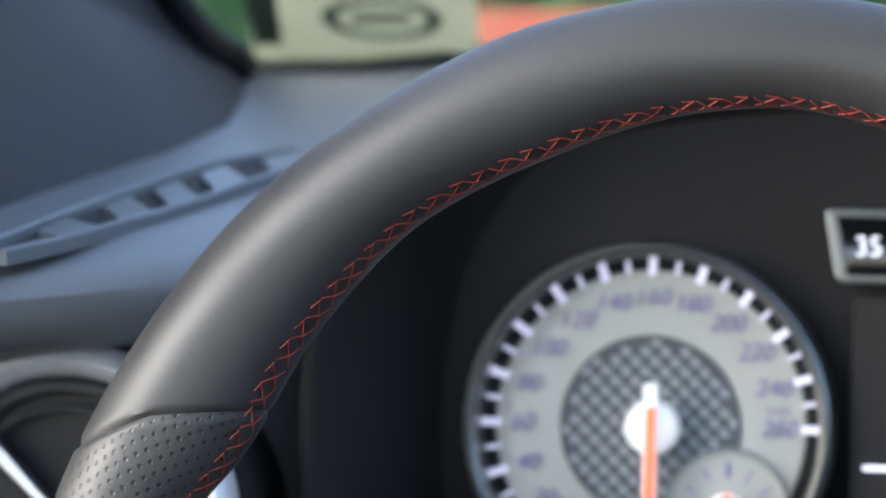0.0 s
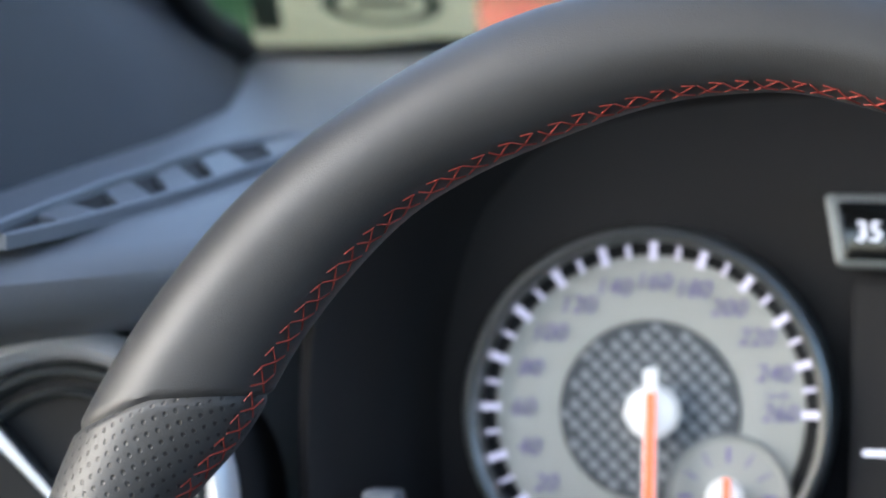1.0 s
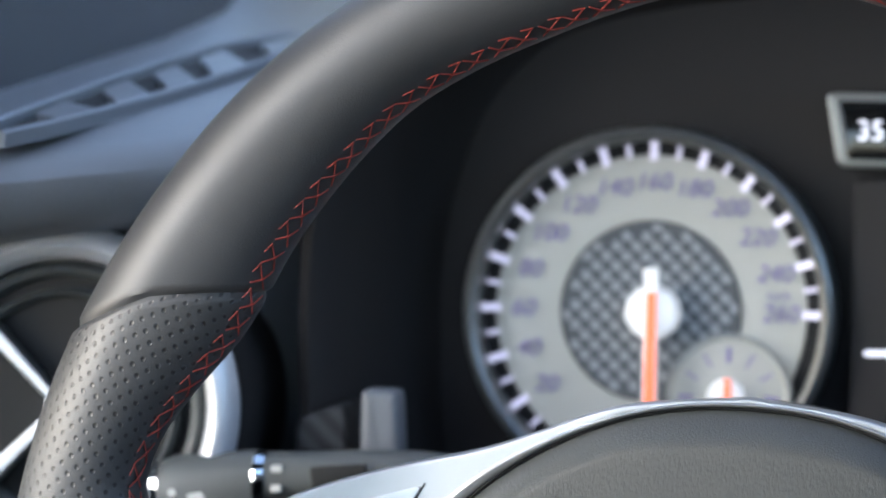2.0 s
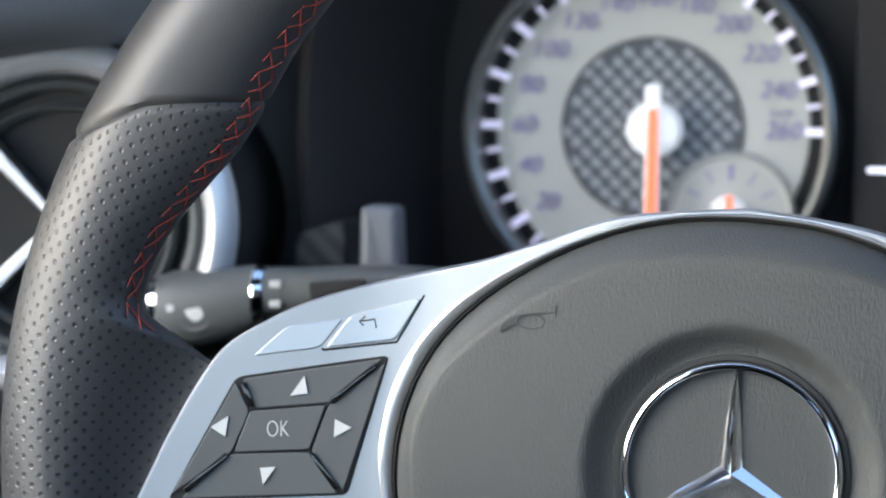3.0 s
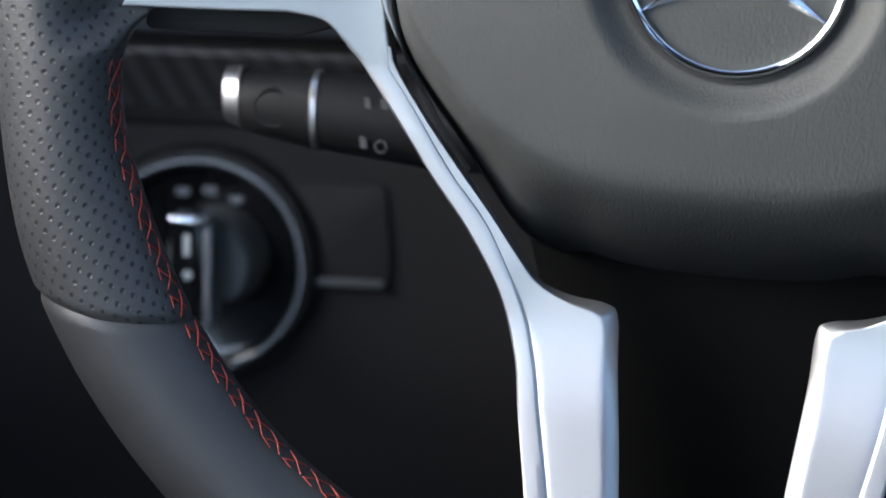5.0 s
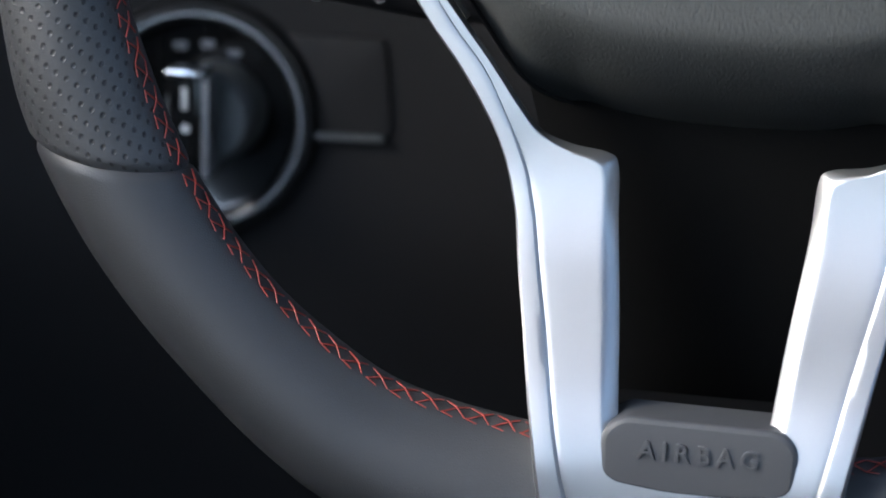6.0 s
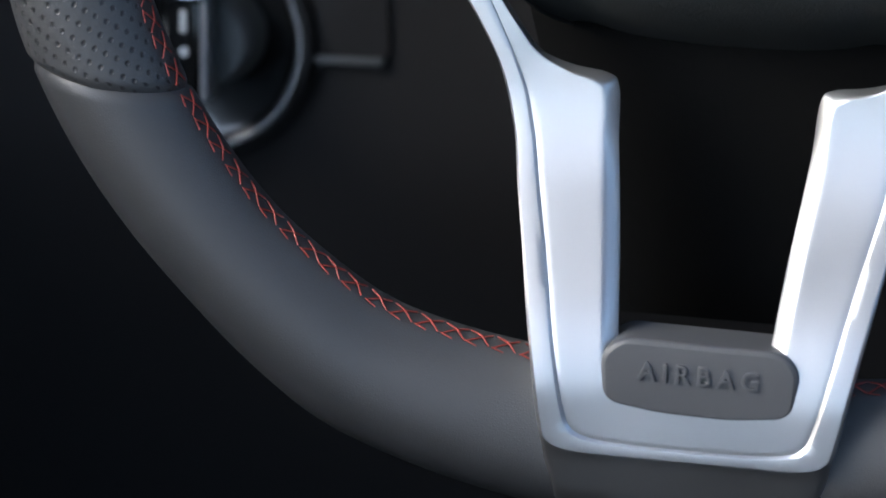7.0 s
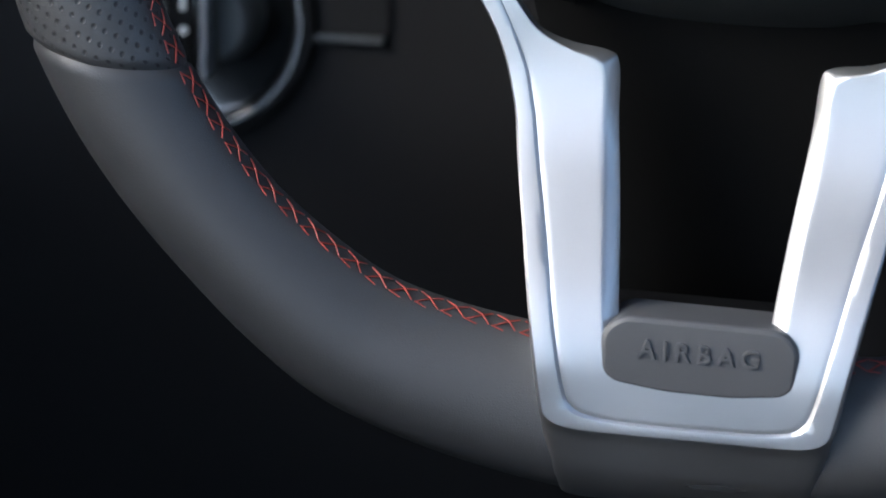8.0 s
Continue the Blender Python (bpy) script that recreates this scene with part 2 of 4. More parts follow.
# angle round the wheel (90 at the top, 180 at the left grip), outer radius, inner radius, in mm
RIM = [(88, 200, 170.7), (97.5, 199.5, 168.7), (109, 198, 164.2), (123.5, 194, 161.7), (134, 192, 156.2), (141.5, 190.5, 152.7), (146, 190, 150.2), (151, 189.5, 149.5),
       (156.5, 189.3, 153), (162.5, 189.3, 157.4), (167.5, 189.3, 158.5), (170, 189.5, 156), (171.5, 189.5, 148), (172.5, 189.5, 136), (174, 189.5, 130), (177, 189.5, 128), (182, 189.5, 128), (185, 189.5, 130), (186.8, 189.5, 140), (188.4, 189.5, 150),
       (191.5, 190, 157), (195.5, 191.5, 160), (200, 194, 162), (206, 197.5, 162.5), (217, 200, 166), (230, 202, 169.5), (242.5, 206.5, 170), (254.5, 204, 164.5), (268, 202, 160)]


def rim_radii(ang):
    a = ang % 360
    if a < 88 or a > 268:
        a = (176 - a) % 360
    a = max(88, min(268, a))
    return tuple(float(np.interp(a, [r[0] for r in RIM], [r[k] for r in RIM])) / 1000 for k in (1, 2))


def rim_smooth(ang):
    w = [rim_radii(ang + d) for d in (-2, -1, 0, 1, 2)]
    return sum(p[0] for p in w) / 5, sum(p[1] for p in w) / 5


def rim_point(ang, psi, inset=0.0):
    """A point of the rim's skin: psi 0 at the outer edge, 90 towards the driver, 180 at the inner edge."""
    ro, ri = rim_smooth(ang)
    half = 0.0160
    rc = ro - half
    c, s = math.cos(radians(psi)), math.sin(radians(psi))
    ai = rc - ri
    a = ang % 360
    a = (176 - a) % 360 if a < 88 or a > 268 else a
    thumb = smooth01((a - 166) / 5) * smooth01((194 - a) / 4)
    ext = max(0.0, ai - 0.024 + 0.010 * thumb)
    r = rc + (half - inset) * c if c > 0 else rc + (ai - inset) * c
    y = -(0.0165 - inset) * s
    if c < 0 and ext > 0:
        w = smooth01(ext / (0.016 - 0.004 * thumb))
        # the thumb rest runs down to the edge of the spoke trim
        xe = 0.1451 - 0.485 * 0.152 * math.sin(radians(ang))
        ue, ye = rc - xe, 0.0125 - 0.2 * (xe - 0.09)
        u = rc - r
        rest = -0.0165 + (0.0165 + ye) * smooth01((u - 0.001) / (ue - 0.001)) + 0.3 * max(0.0, u - ue)
        y = y + w * (max(y, rest) - y) if s > 0 else y + w * 0.009 * (1 + s)
    a = radians(ang)
    return Vector((r * math.cos(a), y, r * math.sin(a)))


def rim_sleeve(name, start, end, material, label, steps):
    """A leather sleeve between two seams; start and end give the seam's angle as it runs from outer to inner edge."""
    bm = bmesh.new()
    uvl = bm.loops.layers.uv.new("UVMap")
    nsec = 40
    rows, uvs = [], []
    for i in range(steps + 1):
        t = i / steps
        row, uvr = [], []
        for j in range(nsec + 1):
            psi = 360 * j / nsec
            f = 0.5 - 0.5 * math.cos(radians(psi))
            a0, a1 = start[0] + (start[1] - start[0]) * f, end[0] + (end[1] - end[0]) * f
            ang = a0 + (a1 - a0) * t
            d = min(abs(ang - a0), abs(a1 - ang)) * math.pi / 180 * 0.18
            inset = 0.0011 * (1 - smooth01(d / 0.0022))
            row.append(rim_point(ang, psi, inset))
            girth = girth + (row[-1] - row[-2]).length if j else 0.0
            uvr.append((radians(ang) * 0.176, girth))
        rows.append(row)
        uvs.append(uvr)
    vs = [[bm.verts.new(p) for p in row[:-1]] for row in rows]
    for i in range(steps):
        for j in range(nsec):
            k = (j + 1) % nsec
            f = bm.faces.new((vs[i][j], vs[i][k], vs[i + 1][k], vs[i + 1][j]))
            for lp, (ii, jj) in zip(f.loops, ((i, j), (i, j + 1), (i + 1, j + 1), (i + 1, j))):
                lp[uvl].uv = uvs[ii][jj]
    return part(name, bm, material, wheel, label)


S_TOP, S_LOW = (157, 145.5), (209, 217)
MIRROR = lambda s: (176 - s[0], 176 - s[1])
rim_top = rim_sleeve("rim", MIRROR(S_TOP), S_TOP, LEATHER, "smooth black leather rim section", 200)
grip_left = rim_sleeve("grip", S_TOP, S_LOW, GRIP, "perforated black leather grip with thumb rest", 150)
rim_low = rim_sleeve("rim", S_LOW, tuple(a + 360 for a in MIRROR(S_LOW)), LEATHER, "smooth black leather lower rim", 180)
grip_right = rim_sleeve("grip", tuple(a + 360 for a in MIRROR(S_LOW)), tuple(a + 360 for a in MIRROR(S_TOP)), GRIP, "perforated black leather grip with thumb rest", 150)


def stitching(parent, a0, a1, psi):
    """Crossed red threads with a short bar on either edge, along the rim's inner seam."""
    bm = bmesh.new()
    rnd = random.Random(int(a0 * 7))
    arc = abs(a1 - a0) * math.pi / 180 * 0.162
    n = max(3, int(arc / 0.0066))
    half = 8.6
    at = lambda t, side: rim_point(a0 + (a1 - a0) * t / n, psi + side * half, -0.00025)
    for i in range(n):
        j = rnd.uniform(-0.06, 0.06)
        for s in (-1, 1):
            p, q = at(i + 0.08 + j, s), at(i + 0.92 + j, -s)
            mid = rim_point(a0 + (a1 - a0) * (i + 0.5) / n, psi, -0.0008 if s > 0 else -0.0005)
            tube([p, mid, q], [0.00021, 0.00026, 0.00021], 6, bm=bm)
            if s < 0:
                tube([at(i + 0.02 + j, -1.0), at(i + 0.5 + j, -1.3)], 0.00020, 6, bm=bm)
    return part("stitching", bm, THREAD, parent, "crossed red stitching thread", "stuff")


stitching(rim_top, 170 - 145.5 + 8, 145.5, 153)
stitching(grip_left, 145.7, 170.5, 157)
stitching(grip_left, 192.5, 216.5, 166)
stitching(rim_low, 217.2, 320, 166)

# hub cover outline, left half, mm
COVER_HALF = [(0, 63.5), (-18, 62), (-32, 59), (-51, 50.5), (-63.5, 41), (-73, 33.5), (-82, 22), (-86.3, 8), (-88.2, -4), (-87.3, -16), (-84, -29.5), (-77, -42.5), (-69, -53),
              (-61.3, -63.5), (-55, -72.5), (-50, -78.5), (-44.5, -82.5), (-37, -86), (-29, -88.5), (-14, -89.5), (0, -89.5)]
# soft crease where the cover's face turns over into its sides, mm
CREASE_HALF = [(0, 53), (-18, 52), (-32, 49.5), (-47, 42.5), (-58, 35), (-67, 27.5), (-76, 17), (-80.5, 4), (-80, -9), (-76, -22), (-67.5, -32), (-59.5, -41),
               (-52, -45), (-44.8, -49), (-37.5, -51.3), (-29, -53), (-16, -54.2), (0, -54.6)]
half = [(p.x / 1000, p.y / 1000) for p in curve2(COVER_HALF, 60)]
OUTLINE = half + [(-x, z) for x, z in half[-2:0:-1]]
for _ in range(12):
    OUTLINE = [((OUTLINE[k - 1][0] + 2 * p[0] + OUTLINE[(k + 1) % len(OUTLINE)][0]) / 4, (OUTLINE[k - 1][1] + 2 * p[1] + OUTLINE[(k + 1) % len(OUTLINE)][1]) / 4) for k, p in enumerate(OUTLINE)]


def reach(pts):
    """Distance from the emblem to a closed outline, by heading."""
    table = sorted((math.atan2(z, x), math.hypot(x, z)) for x, z in pts)
    table = [(table[-1][0] - 2 * math.pi, table[-1][1])] + table + [(table[0][0] + 2 * math.pi, table[0][1])]

    def at(a):
        for (a0, d0), (a1, d1) in zip(table, table[1:]):
            if a0 <= a <= a1:
                return d0 + (d1 - d0) * (a - a0) / max(1e-9, a1 - a0)
        return table[0][1]
    return at


crease_half = [(p.x / 1000, p.y / 1000) for p in curve2(CREASE_HALF, 60)]
CREASE = crease_half + [(-x, z) for x, z in crease_half[-2:0:-1]]
crease_at = reach(CREASE)


def cover_depth(x, z, f, side=0.0):
    """Depth of the cover's face; side runs 0 to 1 from the crease to the joint."""
    r = math.hypot(x, z)
    y = -0.004 - 0.005 * (1 - f * f)
    under = smooth01((0.056 - abs(x)) / 0.022) * smooth01((-z - 0.045) / 0.02)
    side = max(0.0, side)
    hollow = 0.0155 + 0.016 * smooth01((-z - 0.02) / 0.035) + 0.024 * under
    y += hollow * side ** (2.0 - 0.3 * under)
    dish = 1 - smooth01((r - 0.0305) / 0.0075)
    return y + 0.0055 * dish


loops = []
for r in (0.0005, 0.008, 0.016, 0.022, 0.026, 0.0285, 0.030, 0.0315, 0.033, 0.0345, 0.036, 0.0375, 0.039, 0.041, 0.043):
    lp = []
    for x, z in OUTLINE:
        d = math.hypot(x, z)
        lp.append((x / d * r, cover_depth(x / d * r, z / d * r, r / d), z / d * r))
    loops.append(lp)
for t in (0.2, 0.4, 0.6, 0.8, 0.92):
    lp = []
    for x, z in OUTLINE:
        d = math.hypot(x, z)
        k = (0.043 + (crease_at(math.atan2(z, x)) - 0.043) * t) / d
        lp.append((x * k, cover_depth(x * k, z * k, k), z * k))
    loops.append(lp)
for t in (0.0, 0.06, 0.12, 0.2, 0.3, 0.4, 0.52, 0.64, 0.76, 0.88, 0.95, 1.0):
    lp = []
    for x, z in OUTLINE:
        d = math.hypot(x, z)
        c = crease_at(math.atan2(z, x))
        k = (c + (d - c) * t) / d
        lp.append((x * k, cover_depth(x * k, z * k, k, t), z * k))
    loops.append(lp)
loops.append([(x * 0.995, 0.060, z * 0.995) for x, z in OUTLINE])
cover = part("airbag_cover", loft(loops), COVER, wheel, "grained charcoal vinyl airbag cover with round recess")
gap_pts = [(x * 1.006, cover_depth(x, z, 1.0, 1.0) + 0.0008, z * 1.006) for x, z in OUTLINE]
gap_loops = []
for x, y, z in gap_pts:
    d = Vector((x, 0, z)).normalized()
    gap_loops.append([(x + d.x * 0.0007 * math.cos(a), y + 0.0022 * math.sin(a), z + d.z * 0.0007 * math.cos(a)) for a in [2 * math.pi * k / 8 for k in range(8)]])
part("cover_joint", loft(gap_loops, ring=True), GAP, cover, "black joint round the cover")
# raised horn pictogram pressed into the cover
hb = bmesh.new()
bell = [(-60.2, 31.8), (-59.6, 33.7), (-57.8, 35.4), (-54.5, 36.5), (-49.2, 37.2), (-46.4, 37.5)]
ring = [(-52.6 + 3.5 * math.cos(radians(a)), 34.8 + 1.9 * math.sin(radians(a))) for a in range(0, 361, 20)]
for path in ([(p.x, p.y) for p in curve2(bell, 24)], [(-60.2, 31.8), (-58.6, 33.0), (-56.2, 34.2)], [(-46.4, 39.2), (-46.4, 36.4)], ring):
    tube([(x / 1000, cover_depth(x / 1000, z / 1000, 0.8) + 0.00007, z / 1000) for x, z in path], 0.00020, 6, bm=hb)
part("horn_symbol", hb, COVER, cover, "embossed horn pictogram")

# emblem: ring and three tapering arms
eb = bmesh.new()
R, YE = 0.0270, -0.0038
for_loops = []
for k in range(96):
    a = 2 * math.pi * k / 96
    for_loops.append([((R + 0.0012 * math.cos(p)) * math.cos(a), YE + 0.0018 * math.sin(p), (R + 0.0012 * math.cos(p)) * math.sin(a)) for p in [2 * math.pi * q / 12 for q in range(12)]])
loft(for_loops, ring=True, bm=eb)
emblem = part("emblem", eb, CHROME, wheel, "round chrome emblem ring with three-armed star")
for k in range(3):
    a = radians(90 + 120 * k)
    d, s = Vector((math.cos(a), 0, math.sin(a))), Vector((-math.sin(a), 0, math.cos(a)))
    sb = bmesh.new()
    tip = d * (R - 0.0004) + Vector((0, YE - 0.0006, 0))
    base_y, top_y = YE + 0.0014, YE - 0.0024
    side = 0.0043
    l60, r60 = Vector((math.cos(a + math.pi / 3), 0, math.sin(a + math.pi / 3))) * side, Vector((math.cos(a - math.pi / 3), 0, math.sin(a - math.pi / 3))) * side
    c0 = sb.verts.new((0, top_y, 0))
    cb = sb.verts.new((0, base_y, 0))
    vl, vr = sb.verts.new(l60 + Vector((0, base_y, 0))), sb.verts.new(r60 + Vector((0, base_y, 0)))
    vt = sb.verts.new(tip)
    vb = sb.verts.new(tip + Vector((0, 0.002, 0)))
    for f in ((c0, vl, vt), (c0, vt, vr), (vl, vb, vt), (vr, vt, vb), (cb, vb, vl), (cb, vr, vb), (c0, cb, vl), (c0, vr, cb)):
        sb.faces.new(f)
    part("star_arm", sb, CHROME, emblem, smooth=False)
part("emblem_seat", disc_ring(0, 0, 0.0285, 0.0297, -0.0036, 0.004), GAP, cover)

# silver bezel wings either side, mm, with the lip along the cover
WING = [(-0.05, 65.5), (-32, 61.5), (-54, 53.2), (-69, 47.7), (-90.6, 41.9), (-111.4, 35.2), (-124.2, 28.7), (-134.9, 20.3), (-145.2, 1.9), (-152.7, -15.4), (-155.2, -21.6),
        (-131.4, -21.6), (-113.4, -21.2), (-104.3, -23), (-98.6, -28.2), (-92.2, -34.5), (-86.2, -41.5)]
WING_IN = [(-82.5, -41), (-86.5, -34), (-88.8, -20), (-89.4, -6), (-87.5, 8), (-83, 22.5), (-74, 34.2), (-64, 42), (-51, 51.2), (-32, 59.6), (-18, 62.6), (-0.05, 64.2)]


def sweep_at(x):
    """How far along its sweep the spoke is at a distance x from the middle."""
    a = abs(x)
    return a - 0.09 if a > 0.102 else max(0.0, a - 0.078) ** 2 / 0.048


def bend(bm):
    """The spokes sweep towards the driver as they near the rim."""
    for cut in (0.078, 0.082, 0.086, 0.090, 0.094, 0.098, 0.102):
        for sx in (-1, 1):
            bmesh.ops.bisect_plane(bm, geom=bm.verts[:] + bm.edges[:] + bm.faces[:], plane_co=(sx * cut, 0, 0), plane_no=(1, 0, 0))
    for v in bm.verts:
        k = sweep_at(v.co.x)
        v.co.y -= 0.2 * k
        v.co.x -= math.copysign(0.018 * k, v.co.x)
    return bm


def flat_faces(ob):
    """Keeps the broad front faces of a moulded plate truly flat."""
    for p in ob.data.polygons:
        if abs(p.normal.y) > 0.93:
            p.use_smooth = False
    return ob


left = [(p.x / 1000, p.y / 1000) for p in curve2(WING[:10], 60)] + [(p[0] / 1000, p[1] / 1000) for p in WING[10:12]] + [(p.x / 1000, p.y / 1000) for p in curve2(WING[12:], 30)]
left_in = [(x / 1000, z / 1000) for x, z in WING_IN]
trim_outline = [(-x, z) for x, z in left[:0:-1]] + left + left_in + [(-x, z) for x, z in left_in[::-1]]
wing = flat_faces(part("spoke_trim", bend(prism(trim_outline, 0.0105, 0.0200, 0.0009, 3)), SILVER, wheel, "satin silver spoke trim", sharp=15))
for sign in (-1, 1):
    part("spoke_back", bend(prism(rounded([(sign * -x / 1000, z / 1000) for x, z in ((-70, 38), (-112, 28), (-133, 14), (-150, -16), (-152, -28.5), (-112, -28.5), (-101, -25), (-80, -18), (-60, 0))], 0.003), 0.0210, 0.050, 0.002, 2)), GAP, wheel, "black spoke body behind the trim")
    lip_a = [(-sign * p.x, p.y) for p in curve2(OUTLINE[0:38], 96)]
    loops = []
    for i, (x, z) in enumerate(lip_a):
        q0, q1 = lip_a[max(0, i - 1)], lip_a[min(len(lip_a) - 1, i + 1)]
        t = Vector((q1[0] - q0[0], q1[1] - q0[1])).normalized()
        nrm = Vector((t.y, -t.x))
        if nrm.dot(Vector((x, z))) < 0:
            nrm = -nrm
        w = (1 - smooth01((-0.012 - z) / 0.02)) * (1 - 0.3 * smooth01((0.0 - z) / 0.02)) * (0.26 + 0.74 * smooth01((i - 12) / 40)) * min(1.0, (len(lip_a) - 1 - i) / 22 + 0.05)
        loops.append([(x + nrm.x * (0.0006 + o * w), y, z + nrm.y * (0.0006 + o * w)) for o, y in
                      ((0.0, 0.016), (0.0001, 0.0112), (0.0010, 0.0100), (0.0024, 0.0093), (0.0037, 0.0092), (0.0048, 0.0099), (0.0053, 0.016))])
    part("trim_lip", loft(loops), SILVER, wing, "raised silver lip beside the cover")


def key(name, pts, y0, y1, parent, material, label="", r=0.0008, bevel=0.0003):
    return flat_faces(part(name, bend(prism(rounded([(x / 1000, z / 1000) for x, z in pts], r, 2), y0, y1, bevel, 2)), material, parent, label, sharp=15))


def tri(pts, y, parent, name="arrow_mark"):
    return part(name, bend(prism([(x / 1000, z / 1000) for x, z in pts], y, y + 0.0004)), WHITE, parent, "white printed arrow", smooth=False)


def keypad(m):
    """The four-way key field; m = -1 mirrors it to the other spoke."""

    def f(pts, grow=0.35):
        c = sum((Vector(p) for p in pts), Vector((0, 0))) / len(pts)
        return [((x + grow * (Vector((x, z)) - c).normalized().x) * m, z + grow * (Vector((x, z)) - c).normalized().y) for x, z in pts]

    pad = part("keypad", bend(prism(rounded([(x * m / 1000, z / 1000) for x, z in [(-129.7, 14.6), (-90.6, 22.2), (-99.6, -14.8), (-145.8, -18.4)]], 0.002), 0.0098, 0.013, 0.0002, 1)), GAP, wheel, "black four-way key field")
    y = 0.0092
    up = key("arrow_key", f([(-127.6, 14.2), (-92.6, 21.0), (-105.2, 9.4), (-123.9, 6.9)]), y, 0.012, pad, KEY)
    dn = key("arrow_key", f([(-129.6, -5.6), (-110.2, -4.2), (-102.3, -14.3), (-141.8, -17.4)]), y, 0.012, pad, KEY)
    lf = key("arrow_key", f([(-129.6, 13.0), (-126.0, 5.4), (-130.0, -4.6), (-144.4, -16.3)]), y, 0.012, pad, KEY)
    rt = key("arrow_key", f([(-91.6, 19.8), (-105.4, 7.8), (-109.0, -3.4), (-100.6, -13.4)]), y, 0.012, pad, KEY)
    ok = key("ok_key", f([(-125.3, 5.7), (-106.5, 8.2), (-110.1, -3.0), (-128.8, -4.6)]), y - 0.0003, 0.012, pad, KEY)
    return pad, up, dn, lf, rt, ok, y


pad, up, dn, lf, rt, ok, yk = keypad(1)
text_part("ok_print", "OK", 0.0061, (-0.1176, yk - 0.0005, 0.0016), WHITE, ok, 0.0001, -4, "white printed OK", sweep=True, squeeze=0.66, thin=0.0001)
tri([(-115.4, 10.5), (-110.9, 11.3), (-112.0, 15.8)], yk - 0.0004, up)
tri([(-122.2, -8.6), (-118.2, -8.2), (-121.2, -12.8)], yk - 0.0004, dn)
tri([(-135.4, 1.4), (-130.9, 4.5), (-131.5, -0.9)], yk - 0.0004, lf)
tri([(-103.6, 5.0), (-103.6, 0.2), (-99.2, 3.0)], yk - 0.0004, rt)
for a, b in (((-127.8, 14.0), (-124.9, 6.8)), ((-93.2, 19.9), (-105.4, 9.0)), ((-141.8, -16.0), (-130.4, -5.2)), ((-101.8, -13.6), (-109.4, -3.9))):
    d = (Vector(b) - Vector(a)).normalized()
    n = Vector((-d.y, d.x)) * 0.75
    A, Bq = Vector(a) + d * 0.8, Vector(b) - d * 0.6
    part("key_rib", bend(prism([(p.x / 1000, p.y / 1000) for p in (A - n, Bq - n, Bq + n, A + n)], 0.0084, 0.012, 0.0003, 2)), PIANO, pad, "glossy black divider rib")
keypad(-1)

for m in (1, -1):
    f = lambda pts: [(x * m, z) for x, z in pts]
    b1 = key("spoke_button", f([(-107.2, 23.2), (-89.2, 26.2), (-82.8, 37.6), (-101.0, 32.0)]), 0.0097, 0.013, wheel, SILVER_KEY, "silver return button", 0.0015, 0.0004)
    b2 = key("spoke_button", f([(-126.0, 20.0), (-108.6, 23.0), (-102.6, 31.3), (-117.6, 28.2)]), 0.0103, 0.013, wheel, SILVER_KEY, "silver voice button", 0.0015, 0.0004)
    gb = bmesh.new()
    tube([(x * m / 1000, 0.0106, z / 1000) for x, z in ((-108.2, 22.9), (-107.4, 22.6), (-88.9, 25.6), (-82.4, 38.2))], 0.00034, 6, bm=gb)
    part("button_gap", bend(gb), GAP, wheel)
    if m == 1:
        rb = bmesh.new()
        tube([(-0.0985, 0.0096, 0.0306), (-0.0948, 0.0096, 0.0313), (-0.0943, 0.0096, 0.0291)], 0.00024, 6, bm=rb)
        tube([(-0.0972, 0.0096, 0.0320), (-0.0987, 0.0096, 0.0305), (-0.0976, 0.0096, 0.0295)], 0.00024, 6, bm=rb)
        part("return_symbol", bend(rb), BADGE, b1, "grey return arrow print")

# lower U-shaped spoke: outer edge, ridge, inner edge, mm
U_HALF = [((-98, -28.7), (-90.2, -27.5), (-87.3, -28.5)), ((-94.2, -33), (-87.8, -32.6), (-85.3, -34)), ((-86.4, -44.3), (-79.3, -45), (-77.3, -46)), ((-75.4, -60.2), (-69.6, -59.5), (-68.0, -58.2)),
          ((-66, -72.4), (-60.3, -71), (-58.7, -69.8)), ((-58, -84.8), (-54.2, -82), (-51.5, -79.5)), ((-54.6, -92), (-50.2, -90.5), (-46, -86)), ((-52.6, -98), (-47.8, -96.5), (-38.5, -90)),
          ((-51.2, -103), (-46.2, -103), (-30.8, -92.3)), ((-50, -108), (-45, -108), (-28, -96)), ((-48.1, -119.5), (-42.6, -119.5), (-27, -110)), ((-44.2, -137), (-38.2, -137), (-24.2, -134)),
          ((-40.2, -157), (-34.2, -156), (-22.2, -152)), ((-37.2, -173.5), (-31, -169.5), (-21, -160.5)), ((-35.4, -178.3), (-28.5, -174.8), (-19, -164)), ((-29.6, -180.4), (-23, -176.8), (-13, -166)),
          ((-15, -180.6), (-13, -177.5), (-7, -166.4)), ((0, -180.6), (0, -177.6), (0, -166.5))]
outer = curve2([u[0] for u in U_HALF], 120)
ridge = curve2([u[1] for u in U_HALF], 120)
inner = curve2([u[2] for u in U_HALF], 120)
full = list(zip(outer, ridge, inner))
full = full + [tuple(Vector((-v.x, v.y, 0)) for v in s) for s in full[-2::-1]]
loops = []
